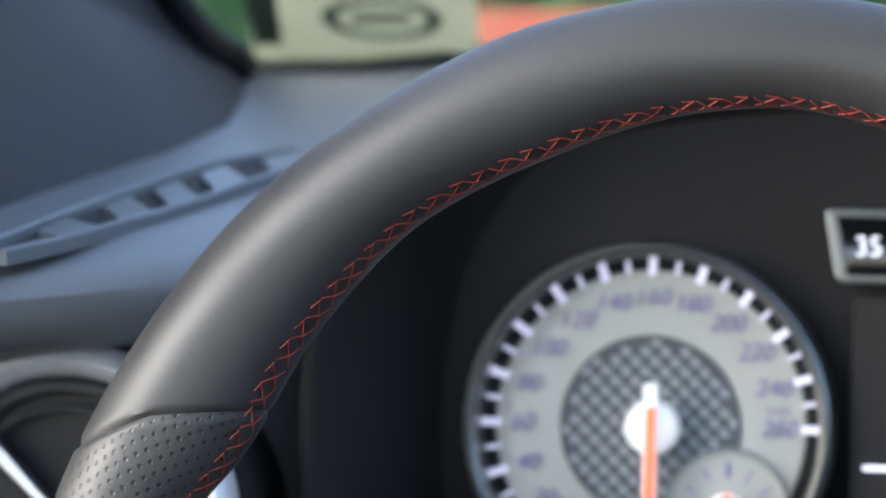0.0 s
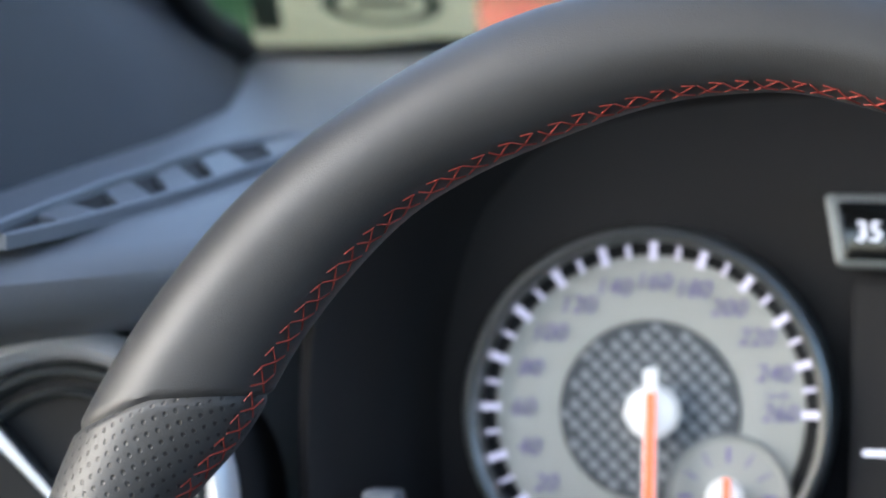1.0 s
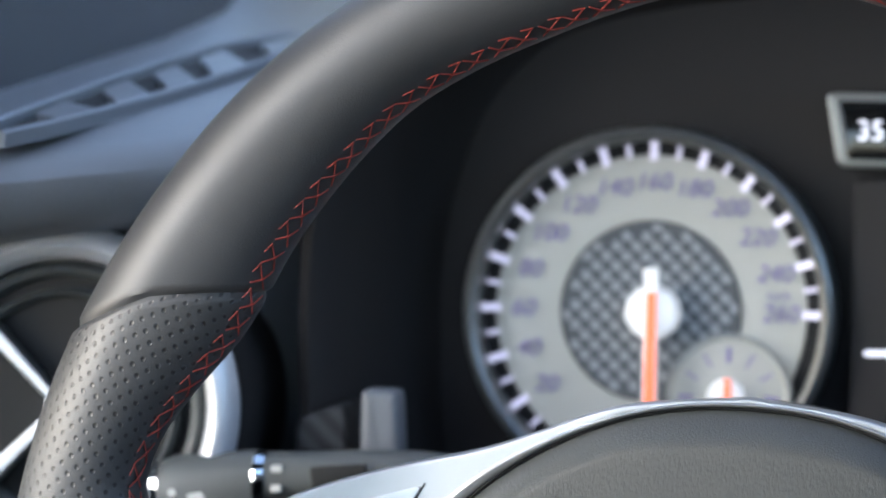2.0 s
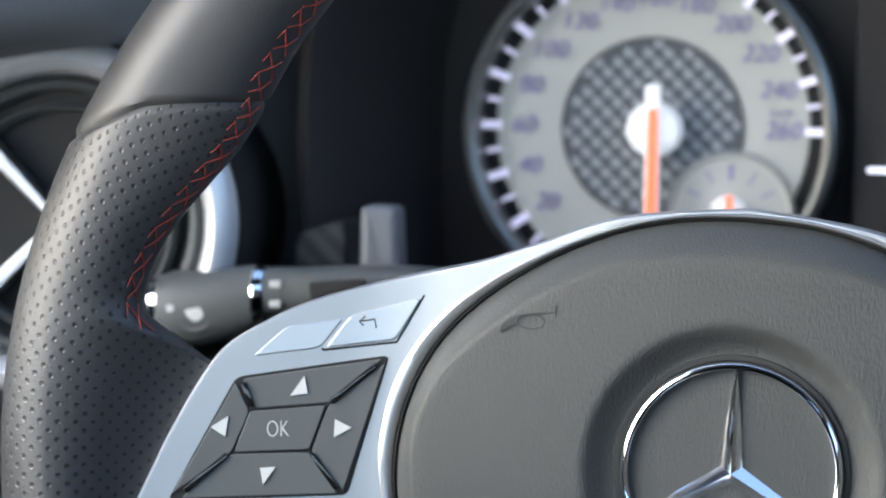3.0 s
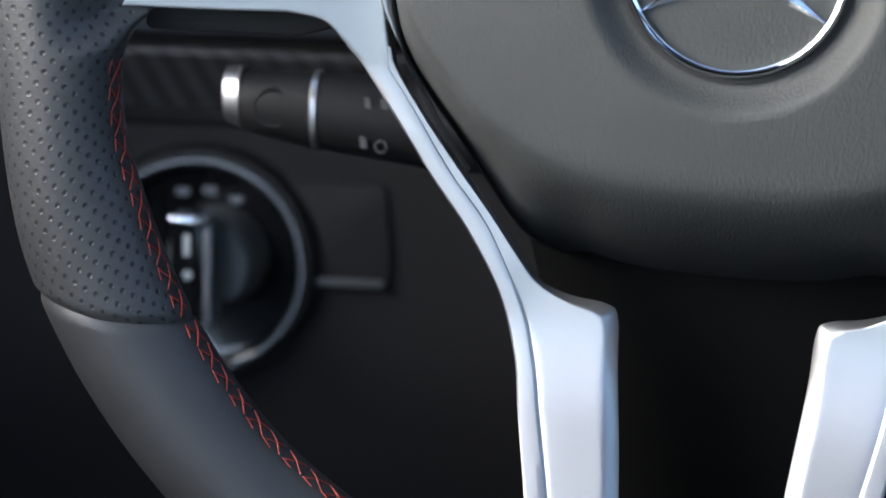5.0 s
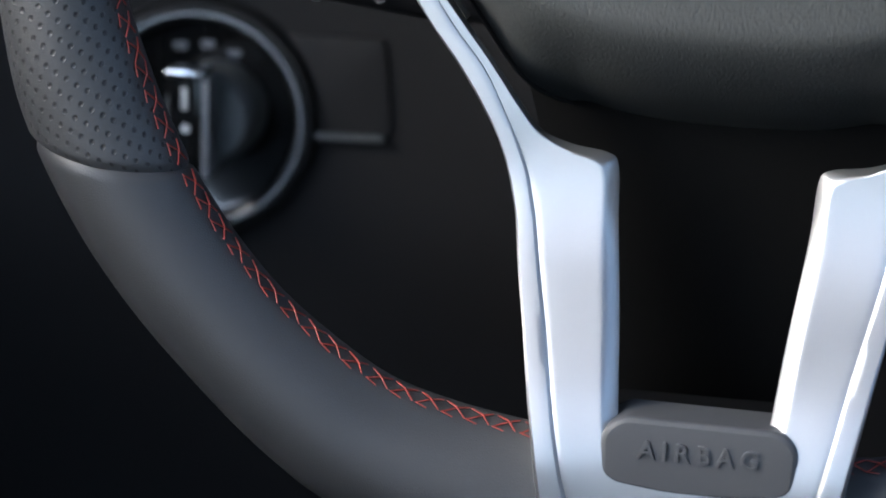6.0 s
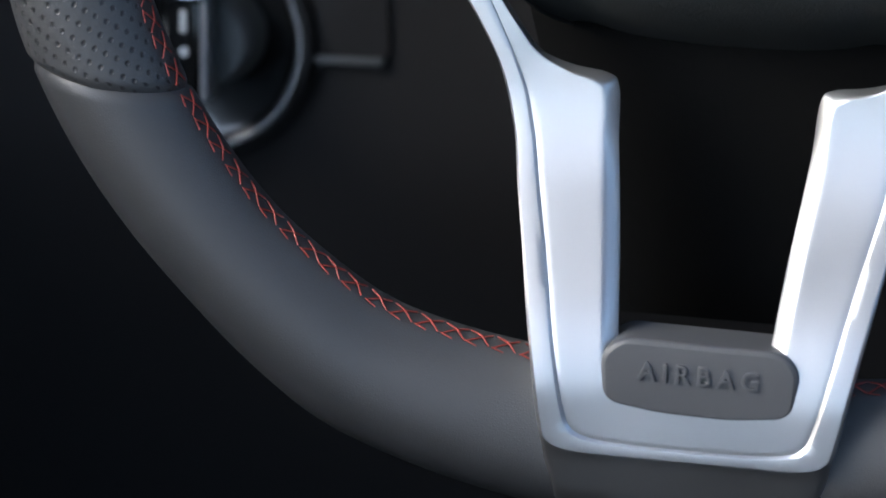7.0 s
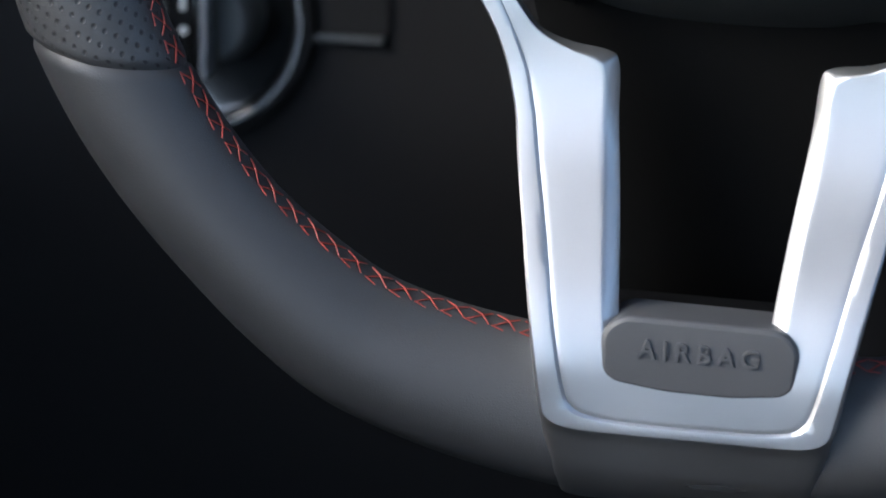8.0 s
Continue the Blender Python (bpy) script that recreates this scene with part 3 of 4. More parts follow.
for n, (o, r, i) in enumerate(full):
    o, r, i = o / 1000, r / 1000, i / 1000
    a, b = full[max(0, n - 1)][0], full[min(len(full) - 1, n + 1)][0]
    t = (b - a).normalized()
    out = Vector((t.y, -t.x, 0))
    if out.dot(o - r) < 0:
        out = -out
    low = smooth01((-out.y - 0.45) / 0.5) * smooth01((-0.165 - o.y) / 0.012)
    m = r.lerp(i, 0.5)
    step = 0.0002 + 0.0004 * smooth01((-0.080 - r.y) / 0.014)
    bead = smooth01((-0.088 - m.y) / 0.012) * smooth01((m.y + 0.172) / 0.008)

    def front(p, y):
        """Depth of the face: level with the wing above, leaning towards the driver below."""
        flat = smooth01((p.y + 0.150) / 0.105)
        base = (0.0072 - 0.027 * smooth01((-0.092 - p.y) / 0.075)) * (1 - flat) + (0.0107 - 0.0005 * smooth01((-0.027 - p.y) / 0.025)) * flat
        return base + (y - 0.0072) * smooth01((-0.026 - p.y) / 0.026)

    down = Vector((-4.0 * o.x, -1, 0))
    w = (i - r).normalized() if (i - r).length > 1e-6 else Vector((0, 1, 0))
    row = [(o + down * 0.0228 * low, 0.020)] + [(o + down * d * low, front(o, y) + e * low) for d, y, e in ((0.0228, 0.0092, 0.0185), (0.0205, 0.0091, 0.0105), (0.0155, 0.0090, 0.0045), (0.0090, 0.0089, 0.0015), (0.0030, 0.0087, 0.0002))]
    row += [(o.lerp(r, f), front(o.lerp(r, f), y)) for f, y in ((0.06, 0.0072), (0.16, 0.0067), (0.62, 0.0066), (0.90, 0.0067), (0.97, 0.0068 + 0.35 * step))]
    row += [(r.lerp(i, f), front(r.lerp(i, f), y + step)) for f, y in ((0.02, 0.0071), (0.06, 0.0070), (0.14, 0.0070), (0.5, 0.0071), (0.86, 0.0072), (0.94, 0.0072))]
    row += [(i + w * (a + b * bead), front(i, y)) for a, b, y in ((-0.0004, 0, 0.0072 + step), (0, 0, 0.0074 + step), (0, 0.0008, 0.0086), (0, 0.0030, 0.0108), (0.0003, 0.0032, 0.0116))] + [(i - w * 0.0010, front(i, 0.0135))]
    loops.append([(p.x, y - 0.2 * sweep_at(p.x), p.y) for p, y in row])
ubm = loft(loops)
lower = part("lower_spoke_trim", ubm, SILVER, wheel, "satin silver U-shaped lower spoke trim", sharp=28)
# shade between the lower spokes is put into this panel's near-black colour
part("spoke_insert", prism([(-0.056, -0.070), (0.056, -0.070), (0.030, -0.160), (-0.030, -0.160)], 0.045, 0.055, 0.001), NEARBLACK, wheel, "panel between lower spokes, near-black for the shade there")

# badge at the foot of the spokes
BP = [(-23.8, -155.2), (-19.2, -150.8), (19.2, -150.8), (23.8, -155.2), (23.2, -166), (20.2, -168.4), (8, -169.9), (-8, -169.9), (-20.2, -168.4), (-23.2, -166)]
badge = part("airbag_badge", prism(rounded([(x * 1.035 / 1000 + 0.0022, z / 1000 + 0.0005 - 0.012 * x / 1000) for x, z in BP], 0.0035), -0.0195, -0.001, 0.0022, 4), BADGE, wheel, "dark grey plastic airbag badge", sharp=12)
text_part("airbag_lettering", "AIRBAG", 0.0064, (0.0022, -0.0195, -0.1583), BADGE, badge, 0.0006, 0.8, "raised AIRBAG lettering", spacing=1.48, bevel=0.00016)
part("hub_housing", lathe(0, -0.018, [(0.046, 0.060), (0.045, 0.075), (0.042, 0.090), (0.040, 0.13)], 48), BLACK, wheel, "black plastic hub housing")

# ---- instrument cluster ----
GX, GZ, GY = -0.0417, 0.0720, 0.165
cluster = thing("instrument_cluster", "black instrument cluster with silver speedometer dial", "instrument cluster", (GX, GY, GZ))
part("back_plate", prism(rounded([(-0.128, -0.01), (0.20, -0.01), (0.20, 0.15), (0.16, 0.168), (-0.08, 0.168), (-0.118, 0.14)], 0.03, 8), 0.1745, 0.185), HOODM, cluster)
part("bezel", lathe(GX, GZ, [(0.0512, 0.171), (0.0512, 0.1580), (0.0517, 0.1555), (0.0533, 0.1543), (0.0550, 0.1555), (0.0559, 0.1600), (0.0561, 0.174)], 96, caps=False), BEZEL, cluster, "satin silver speedometer bezel")
part("scale_band", disc_ring(GX, GZ, 0.0455, 0.0514, 0.1690, 0.172, 96), GAP, cluster, "black scale band")
dial = part("dial_face", lathe(GX, GZ, [(0.0001, 0.1684), (0.0300, 0.1683), (0.0440, 0.1676), (0.0466, 0.1680), (0.0470, 0.1690), (0.0470, 0.172)], 96), FACE, cluster, "brushed silver dial face")
# checkered centre
cb = [bmesh.new(), bmesh.new()]
cell, Rc = 0.0030, 0.0268
for i in range(-10, 10):
    for j in range(-10, 10):
        x, z = (i + 0.5) * cell, (j + 0.5) * cell
        if math.hypot(x, z) < Rc - 0.0012:
            b = cb[(i + j) % 2]
            h = cell / 2
            y = 0.1672 if (i + j) % 2 else 0.1674
            vs = [b.verts.new((GX + x + a * h, y + 0.0002 * (a + c), GZ + z + c * h)) for a, c in ((-1, -1), (1, -1), (1, 1), (-1, 1))]
            b.faces.new(vs)
centre = part("centre_disc", lathe(GX, GZ, [(0.0001, 0.1676), (0.0262, 0.1676), (0.0268, 0.1668), (0.0274, 0.1676), (0.0274, 0.1682)], 72), CHECK_B, dial, "dark grey checkered centre disc")
part("checker_pattern", cb[0], CHECK_A, dial, "light grey checker squares", "stuff", smooth=False)
part("checker_pattern", cb[1], CHECK_B, dial, "dark grey checker squares", "stuff", smooth=False)
# scale: a long mark each 20, a short one between, 18 degrees a step, 160 at the top
for k in range(-6, 21):
    a = 180 - 9 * k
    r0, r1, w = (0.0455, 0.0512, 0.00115) if k % 2 == 0 else (0.0464, 0.0503, 0.00060)
    c, s = math.cos(radians(a)), math.sin(radians(a))
    pts = [(GX + r * c - q * s, GZ + r * s + q * c) for r, q in ((r0, -w), (r1, -w), (r1, w), (r0, w))]
    part("scale_mark", prism(pts, 0.1668, 0.1690), TICK, cluster, smooth=False)
for k, value in enumerate(range(20, 280, 20)):
    a = radians(216 - 18 * k)
    text_part("scale_number", str(value), 0.0074, (GX + 0.0388 * math.cos(a), 0.1672, GZ + 0.0388 * math.sin(a)), LILAC, dial, 0.0002, 0, "pale lilac speed figure", 0.2)
text_part("unit_print", "km/h", 0.0035, (GX + 0.0385, 0.1674, GZ + 0.0055), LILAC, dial, 0.0001, 0, "pale lilac unit print")
# small fuel dial
FX, FZ = GX + 0.0240, GZ - 0.0252
fuel = part("fuel_dial", lathe(FX, FZ, [(0.0001, 0.1655), (0.0170, 0.1655), (0.0176, 0.1645), (0.0186, 0.1642), (0.0192, 0.1655), (0.0192, 0.1685)], 64), FACE, cluster, "small silver fuel dial")
part("fuel_rim", disc_ring(FX, FZ, 0.0182, 0.0192, 0.1640, 0.1648, 64), BEZEL, fuel)
for a in (90, 60, 120, 30, 150, 0, 180):
    c, s = math.cos(radians(a)), math.sin(radians(a))
    w = 0.0006 if a in (0, 90, 180) else 0.0003
    part("scale_mark", prism([(FX + r * c - q * s, FZ + r * s + q * c) for r, q in ((0.0105, -w), (0.0150, -w), (0.0150, w), (0.0105, w))], 0.1650, 0.1656), LILAC, fuel, smooth=False)
part("hub", lathe(FX - 0.0005, FZ, [(0.0001, 0.1590), (0.0048, 0.1592), (0.0057, 0.1605), (0.0057, 0.1655)], 32), HUBWHITE, fuel, "white fuel needle hub")
part("needle", prism([(FX - 0.0010, FZ + 0.006), (FX + 0.0010, FZ + 0.006), (FX + 0.0014, FZ - 0.012), (FX - 0.0014, FZ - 0.012)], 0.1580, 0.1590, 0.0003), ORANGE, fuel, "orange fuel needle")
# speedometer needle, pointing straight down at rest
NX, NY = -0.0405, 0.1545
needle = part("needle_hub", lathe(NX, GZ, [(0.0001, NY + 0.0005), (0.0050, NY + 0.0006), (0.0074, NY + 0.0018), (0.0082, NY + 0.0040), (0.0082, 0.1676)], 48), HUBWHITE, cluster, "white speedometer needle hub")
part("needle_tail", prism(rounded([(NX - 0.0018, GZ - 0.040), (NX + 0.0023, GZ - 0.040), (NX + 0.0023, GZ + 0.0135), (NX - 0.0023, GZ + 0.0135)], 0.0012), NY - 0.0010, NY + 0.0004, 0.0004), HUBWHITE, needle, "white needle body")
part("needle", prism([(NX - 0.0016, GZ - 0.041), (NX + 0.0018, GZ - 0.041), (NX + 0.0016, GZ + 0.0062), (NX - 0.0013, GZ + 0.0062)], NY - 0.0016, NY - 0.0006, 0.0003), ORANGE, needle, "glowing orange speedometer needle")
# trip display between the dials
disp = part("display_frame", prism(rounded([(0.0095, 0.1385), (0.100, 0.1385), (0.096, 0.1165), (0.0135, 0.1165)], 0.003), 0.1600, 0.172, 0.0010), BEZEL, cluster, "silver display frame")
part("display_glass", prism(rounded([(0.0130, 0.1362), (0.0965, 0.1362), (0.0930, 0.1188), (0.0160, 0.1188)], 0.002), 0.1594, 0.162, 0.0004), PIANO, disp, "black display window")
text_part("display_figure", "35", 0.0084, (0.0230, 0.1590, 0.1272), DIGITS, disp, 0.0001, 0, "white display digits")
scr = part("centre_screen", prism(rounded([(0.0185, 0.113), (0.098, 0.113), (0.098, 0.02), (0.0185, 0.02)], 0.003), 0.1640, 0.175, 0.001), HOODM, cluster, "dark centre screen")
part("screen_dash", prism([(0.0225, 0.0622), (0.030, 0.0622), (0.030, 0.0606), (0.0225, 0.0606)], 0.1634, 0.164), DIGITS, scr, smooth=False)
# hood round the cluster
HOOD = [(-0.126, -0.03), (-0.133, 0.05), (-0.131, 0.105), (-0.115, 0.150), (-0.080, 0.176), (0.00, 0.188), (0.10, 0.188), (0.18, 0.172), (0.215, 0.125), (0.222, 0.04), (0.215, -0.03)]
hp = [(p.x, p.y) for p in curve2(HOOD, 70)]
HC = Vector((0.04, 0.06))
hood_loops = []
for x, z in hp:
    d = (Vector((x, z)) - HC)
    o = lambda f: (HC + d * f)
    hood_loops.append([(o(0.80).x, 0.180, o(0.80).y), (o(0.84).x, 0.176, o(0.84).y), (o(0.90).x, 0.155, o(0.90).y), (o(0.965).x, 0.128, o(0.965).y), (o(0.995).x, 0.116, o(0.995).y), (o(1.015).x, 0.113, o(1.015).y),
                       (o(1.035).x, 0.116, o(1.035).y), (o(1.05).x, 0.130, o(1.05).y), (o(1.06).x, 0.200, o(1.06).y), (o(0.85).x, 0.205, o(0.85).y)])
hood = part("hood", loft(hood_loops), HOODM, cluster, "matt black cluster hood")

# ---- dashboard ----
TOP = lambda y: 0.138 + 0.2126 * (y - 0.14)
dash_rows = []
# along the dash: x, y of the front edge, y of the far edge
for x, yf, yb in ((-0.36, -0.02, 0.26), (-0.30, 0.00, 0.30), (-0.25, 0.025, 0.33), (-0.20, 0.050, 0.37), (-0.16, 0.075, 0.395), (-0.135, 0.105, 0.41), (-0.120, 0.150, 0.42), (-0.10, 0.195, 0.43), (0.05, 0.205, 0.50), (0.25, 0.20, 0.52), (0.32, 0.12, 0.52), (0.6, 0.10, 0.52), (1.05, 0.06, 0.45)):
    zt = TOP(yf)
    dash_rows.append([(x, yb, TOP(yb)), (x, yf + 0.12, TOP(yf + 0.12)), (x, yf + 0.05, TOP(yf + 0.05)), (x, yf + 0.028, TOP(yf + 0.028) - 0.0006), (x, yf + 0.012, zt - 0.0015), (x, yf + 0.004, zt - 0.005), (x, yf, zt - 0.010), (x, yf + 0.001, zt - 0.015), (x, yf + 0.006, zt - 0.020), (x, yf + 0.016, zt - 0.024), (x, yf + 0.04, zt - 0.027),
                      (x, yf + 0.060 if yf < 0.12 else 0.188, zt - 0.031), (x, yf + 0.064 if yf < 0.12 else 0.190, 0.040), (x, 0.200 if yf < 0.16 else 0.25, -0.055), (x, 0.24, -0.058), (x, yb, 0.0)])
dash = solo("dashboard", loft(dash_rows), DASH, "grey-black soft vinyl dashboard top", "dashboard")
# side demister outlet let into the dash top, running slantwise towards the pillar
demist = thing("demister_vent", "grey slatted side-window demister outlet set in the dashboard", "air vent", (-0.19, 0.14, 0.140))
edge_l = curve2([(-0.218, 0.050), (-0.212, 0.078), (-0.200, 0.122), (-0.190, 0.153), (-0.179, 0.181), (-0.158, 0.206)], 30)
edge_r = curve2([(-0.214, 0.046), (-0.200, 0.068), (-0.187, 0.095), (-0.176, 0.119), (-0.166, 0.148), (-0.150, 0.190)], 30)
up = lambda p, h: (p.x, p.y, TOP(p.y) + h)
rim_loops = []
loop2 = edge_l + edge_r[::-1]
mid = sum(loop2, Vector()) / len(loop2)
for k, p in enumerate(loop2):
    a, b = loop2[k - 1], loop2[(k + 1) % len(loop2)]
    t = (b - a).normalized()
    nrm = Vector((t.y, -t.x, 0))
    if nrm.dot(p - mid) < 0 and k not in (0, 29, 30, 59):
        nrm = -nrm
    q = p + nrm * 0.0025
    rim_loops.append([up(p, 0.0), up(p, 0.0032), up(p.lerp(q, 0.5), 0.0038), up(q, 0.0030), up(q, -0.001)])
part("vent_frame", loft(rim_loops, ring=True), DASH, demist, "raised grey vinyl vent frame")
bed = bmesh.new()
loft([[up(p, 0.0006) for p in edge_l], [up(p, 0.0006) for p in edge_r]], closed=False, caps=False, bm=bed)
part("vent_bed", bed, GAP, demist, "black vent opening")
for k in (6, 11, 16, 21, 26):
    l, r = edge_l[k], edge_r[k]
    l2, r2 = edge_l[k + 2], edge_r[k + 3 if k < 26 else 29]
    w = [up(l.lerp(r, 0.35), 0.001), up(r, 0.001), up(r2, 0.001), up(l2.lerp(r2, 0.35), 0.001)]
    tops = [up(l.lerp(r, 0.25), 0.0030), up(r, 0.0030), up(r2, 0.0034), up(l2.lerp(r2, 0.25), 0.0036)]
    part("vent_fin", loft([w, tops]), DASH, demist, "grey vent fin")

# ---- round outlet beside the cluster ----
VX, VZ, VY = -0.202, 0.0443, 0.084
vent = thing("round_air_vent", "round turbine-style air vent with chrome ring and cross", "air vent", (VX, VY + 0.02, VZ))


def turned(profile, n=72, caps=False):
    return lathe(VX, VZ, [(r * 0.921, VY + y) for r, y in profile], n, caps=caps)


part("housing", turned([(0.0562, 0.004), (0.0572, 0.012), (0.0572, 0.115)]), HOODM, vent, "black vent housing")
part("outer_ring", turned([(0.0448, 0.010), (0.0452, 0.004), (0.0462, 0.0005), (0.0478, -0.0018), (0.0500, -0.0030), (0.0524, -0.0022), (0.0545, 0.0006), (0.0562, 0.0048), (0.0568, 0.010)]), RINGSILVER, vent, "silver outer ring, paled for reflected sky")
part("middle_ring", turned([(0.0395, 0.014), (0.0398, 0.007), (0.0408, 0.0045), (0.0425, 0.0036), (0.0438, 0.0052), (0.0446, 0.012)]), KEY, vent, "satin grey inner ring")
part("barrel", turned([(0.0400, 0.010), (0.0390, 0.016), (0.0380, 0.055), (0.001, 0.057)], 64, True), GAP, vent, "black vent barrel")
part("inner_ring", turned([(0.0335, 0.012), (0.0338, 0.006), (0.0350, 0.0045), (0.0362, 0.006), (0.0365, 0.012)], 64), KEY, vent, "black inner ring")
for a in (45, 135, 225, 315):
    c, s = math.cos(radians(a)), math.sin(radians(a))
    pts = [(VX + r * c - q * s, VZ + r * s + q * c) for r, q in ((0.003, -0.0015), (0.0385, -0.0025), (0.0385, 0.0025), (0.003, 0.0015))]
    part("cross_arm", prism(pts, VY + 0.0005, VY + 0.008, 0.0007, 2), SILVER, vent, "chrome cross arm", sharp=15)
part("vent_hub", turned([(0.001, -0.001), (0.0045, -0.0005), (0.006, 0.002), (0.006, 0.009)], 32, True), CHROME, vent, "chrome hub")

# ---- steering column, stalks ----
column = thing("steering_column", "black steering column shroud with two control stalks", "steering column", (-0.06, 0.12, -0.02))
part("shroud", loft([[(x, y, z - 0.02) for x, z in rounded([(-w, h), (w, h), (w * 0.9, -h * 1.2), (-w * 0.9, -h * 1.2)], 0.02, 5)] for y, w, h in ((0.060, 0.060, 0.038), (0.075, 0.068, 0.044), (0.15, 0.076, 0.046), (0.21, 0.078, 0.046))]), PANEL, column, "matt black column shroud")
part("column_bracket", prism(rounded([(-0.1190, 0.0500), (-0.1082, 0.0500), (-0.1060, 0.015), (-0.1190, 0.015)], 0.002), 0.105, 0.118, 0.0025, 3), DASH, column, "grey plastic column bracket")
part("column_bracket", prism(rounded([(-0.139, 0.041), (-0.124, 0.046), (-0.123, 0.016), (-0.141, 0.016)], 0.003), 0.112, 0.176, 0.002, 3), CARBON, column, "dark woven-pattern bracket")


def stalk_piece(name, secs, material, parent, label=""):
    """A moulded stalk along x: x, middle height, half height, half depth."""
    n = 24
    loops = [[(x, 0.085 + d * math.cos(2 * math.pi * k / n), zc + h * math.copysign(abs(math.sin(2 * math.pi * k / n)) ** 0.75, math.sin(2 * math.pi * k / n))) for k in range(n)] for x, zc, h, d in secs]
    return part(name, loft(loops), material, parent, label)


st = stalk_piece("stalk", [(-0.1725, 0.0213, 0.0074, 0.006), (-0.1715, 0.0212, 0.0090, 0.0075), (-0.168, 0.0210, 0.0104, 0.0085), (-0.160, 0.0214, 0.0108, 0.009), (-0.150, 0.0230, 0.0102, 0.009), (-0.1442, 0.0246, 0.0094, 0.0085)], KEY, column, "black wiper and indicator stalk")
stalk_piece("stalk_tip", [(-0.1752, 0.0222, 0.0050, 0.004), (-0.1745, 0.0222, 0.0066, 0.006), (-0.1722, 0.0220, 0.0074, 0.0066)], CHROME, st, "chrome stalk tip")
stalk_piece("chrome_ring", [(-0.1445, 0.0250, 0.0088, 0.0087), (-0.1440, 0.0251, 0.0090, 0.0089), (-0.1420, 0.0258, 0.0080, 0.008), (-0.1415, 0.0260, 0.0076, 0.0078)], CHROME, st, "chrome collar")
stalk_piece("stalk_stem", [(-0.1418, 0.0262, 0.0072, 0.0075), (-0.130, 0.0268, 0.0068, 0.007), (-0.118, 0.0268, 0.0078, 0.008), (-0.100, 0.0258, 0.0092, 0.009), (-0.055, 0.020, 0.012, 0.011)], KEY, st)
part("rocker_dish", lathe(-0.1605, 0.0205, [(0.0001, 0.0772), (0.0044, 0.0768), (0.0052, 0.0764), (0.0056, 0.0775), (0.0056, 0.083)], 32), KEY, st, "round wiper push button")
part("wash_print", prism(rounded([(-0.1632, 0.0212), (-0.1585, 0.0222), (-0.1575, 0.0195), (-0.1600, 0.0178), (-0.1622, 0.0192)], 0.001), 0.0760, 0.0768), WHITE, st, "white wiper pictogram")
part("wash_print", lathe(-0.1672, 0.0215, [(0.0001, 0.0759), (0.0011, 0.0760), (0.0011, 0.077)], 16), WHITE, st)
for z in (0.0300, 0.0245):
    part("print_bar", prism([(-0.1392, z), (-0.1362, z + 0.0002), (-0.1362, z - 0.0018), (-0.1392, z - 0.0018)], 0.0772, 0.0785), WHITE, st, smooth=False)
part("slot", prism(rounded([(-0.128, 0.0300), (-0.112, 0.0315), (-0.112, 0.0240), (-0.127, 0.0235)], 0.001), 0.0760, 0.079, 0.0004), GAP, st, "recessed slot")

s2 = stalk_piece("stalk", [(-0.1462, -0.0575, 0.0078, 0.0075), (-0.1445, -0.0590, 0.0085, 0.008), (-0.136, -0.0600, 0.0095, 0.009), (-0.1250, -0.0610, 0.0108, 0.0095)], BLACK, column, "black cruise control stalk")
stalk_piece("stalk_tip", [(-0.1503, -0.0574, 0.0064, 0.0056), (-0.1498, -0.0575, 0.0076, 0.0068), (-0.1456, -0.0580, 0.0086, 0.0080), (-0.1450, -0.0582, 0.0080, 0.0076)], SILVER_KEY, s2, "chrome stalk tip")
stalk_piece("chrome_ring", [(-0.1252, -0.0610, 0.0108, 0.0095), (-0.1248, -0.0610, 0.0112, 0.0099), (-0.1234, -0.0611, 0.0112, 0.0099), (-0.1230, -0.0611, 0.0108, 0.0095)], SILVER_KEY, s2, "chrome collar")
stalk_piece("stalk_stem", [(-0.1232, -0.0611, 0.0107, 0.0095), (-0.110, -0.0622, 0.0114, 0.010), (-0.094, -0.0634, 0.0126, 0.0105), (-0.055, -0.064, 0.014, 0.012)], BLACK, s2)
part("rocker_dish", lathe(-0.1355, -0.0600, [(0.0001, 0.0774), (0.0044, 0.0768), (0.0052, 0.07635), (0.0060, 0.0775), (0.0056, 0.083)], 32), BLACK, s2, "round push button")
ic = bmesh.new()
for cx, cz in ((-0.1050, -0.0690),):
    loft([[(cx + r * math.cos(a), y, cz + r * math.sin(a)) for a in [2 * math.pi * k / 24 for k in range(24)]] for r, y in ((0.0014, 0.0752), (0.0014, 0.0746), (0.0018, 0.0746), (0.0018, 0.0752))], ring=True, bm=ic)
part("dial_print", ic, DIMPRINT, s2, "grey dial pictogram")
for x, z in ((-0.1088, -0.0570), (-0.1042, -0.0572), (-0.1100, -0.0680)):
    part("print_bar", prism([(x - 0.0009, z + 0.0016), (x + 0.0007, z + 0.001), (x + 0.0011, z - 0.0016), (x - 0.0006, z - 0.0014)], 0.0748, 0.0765), DIMPRINT, s2, smooth=False)

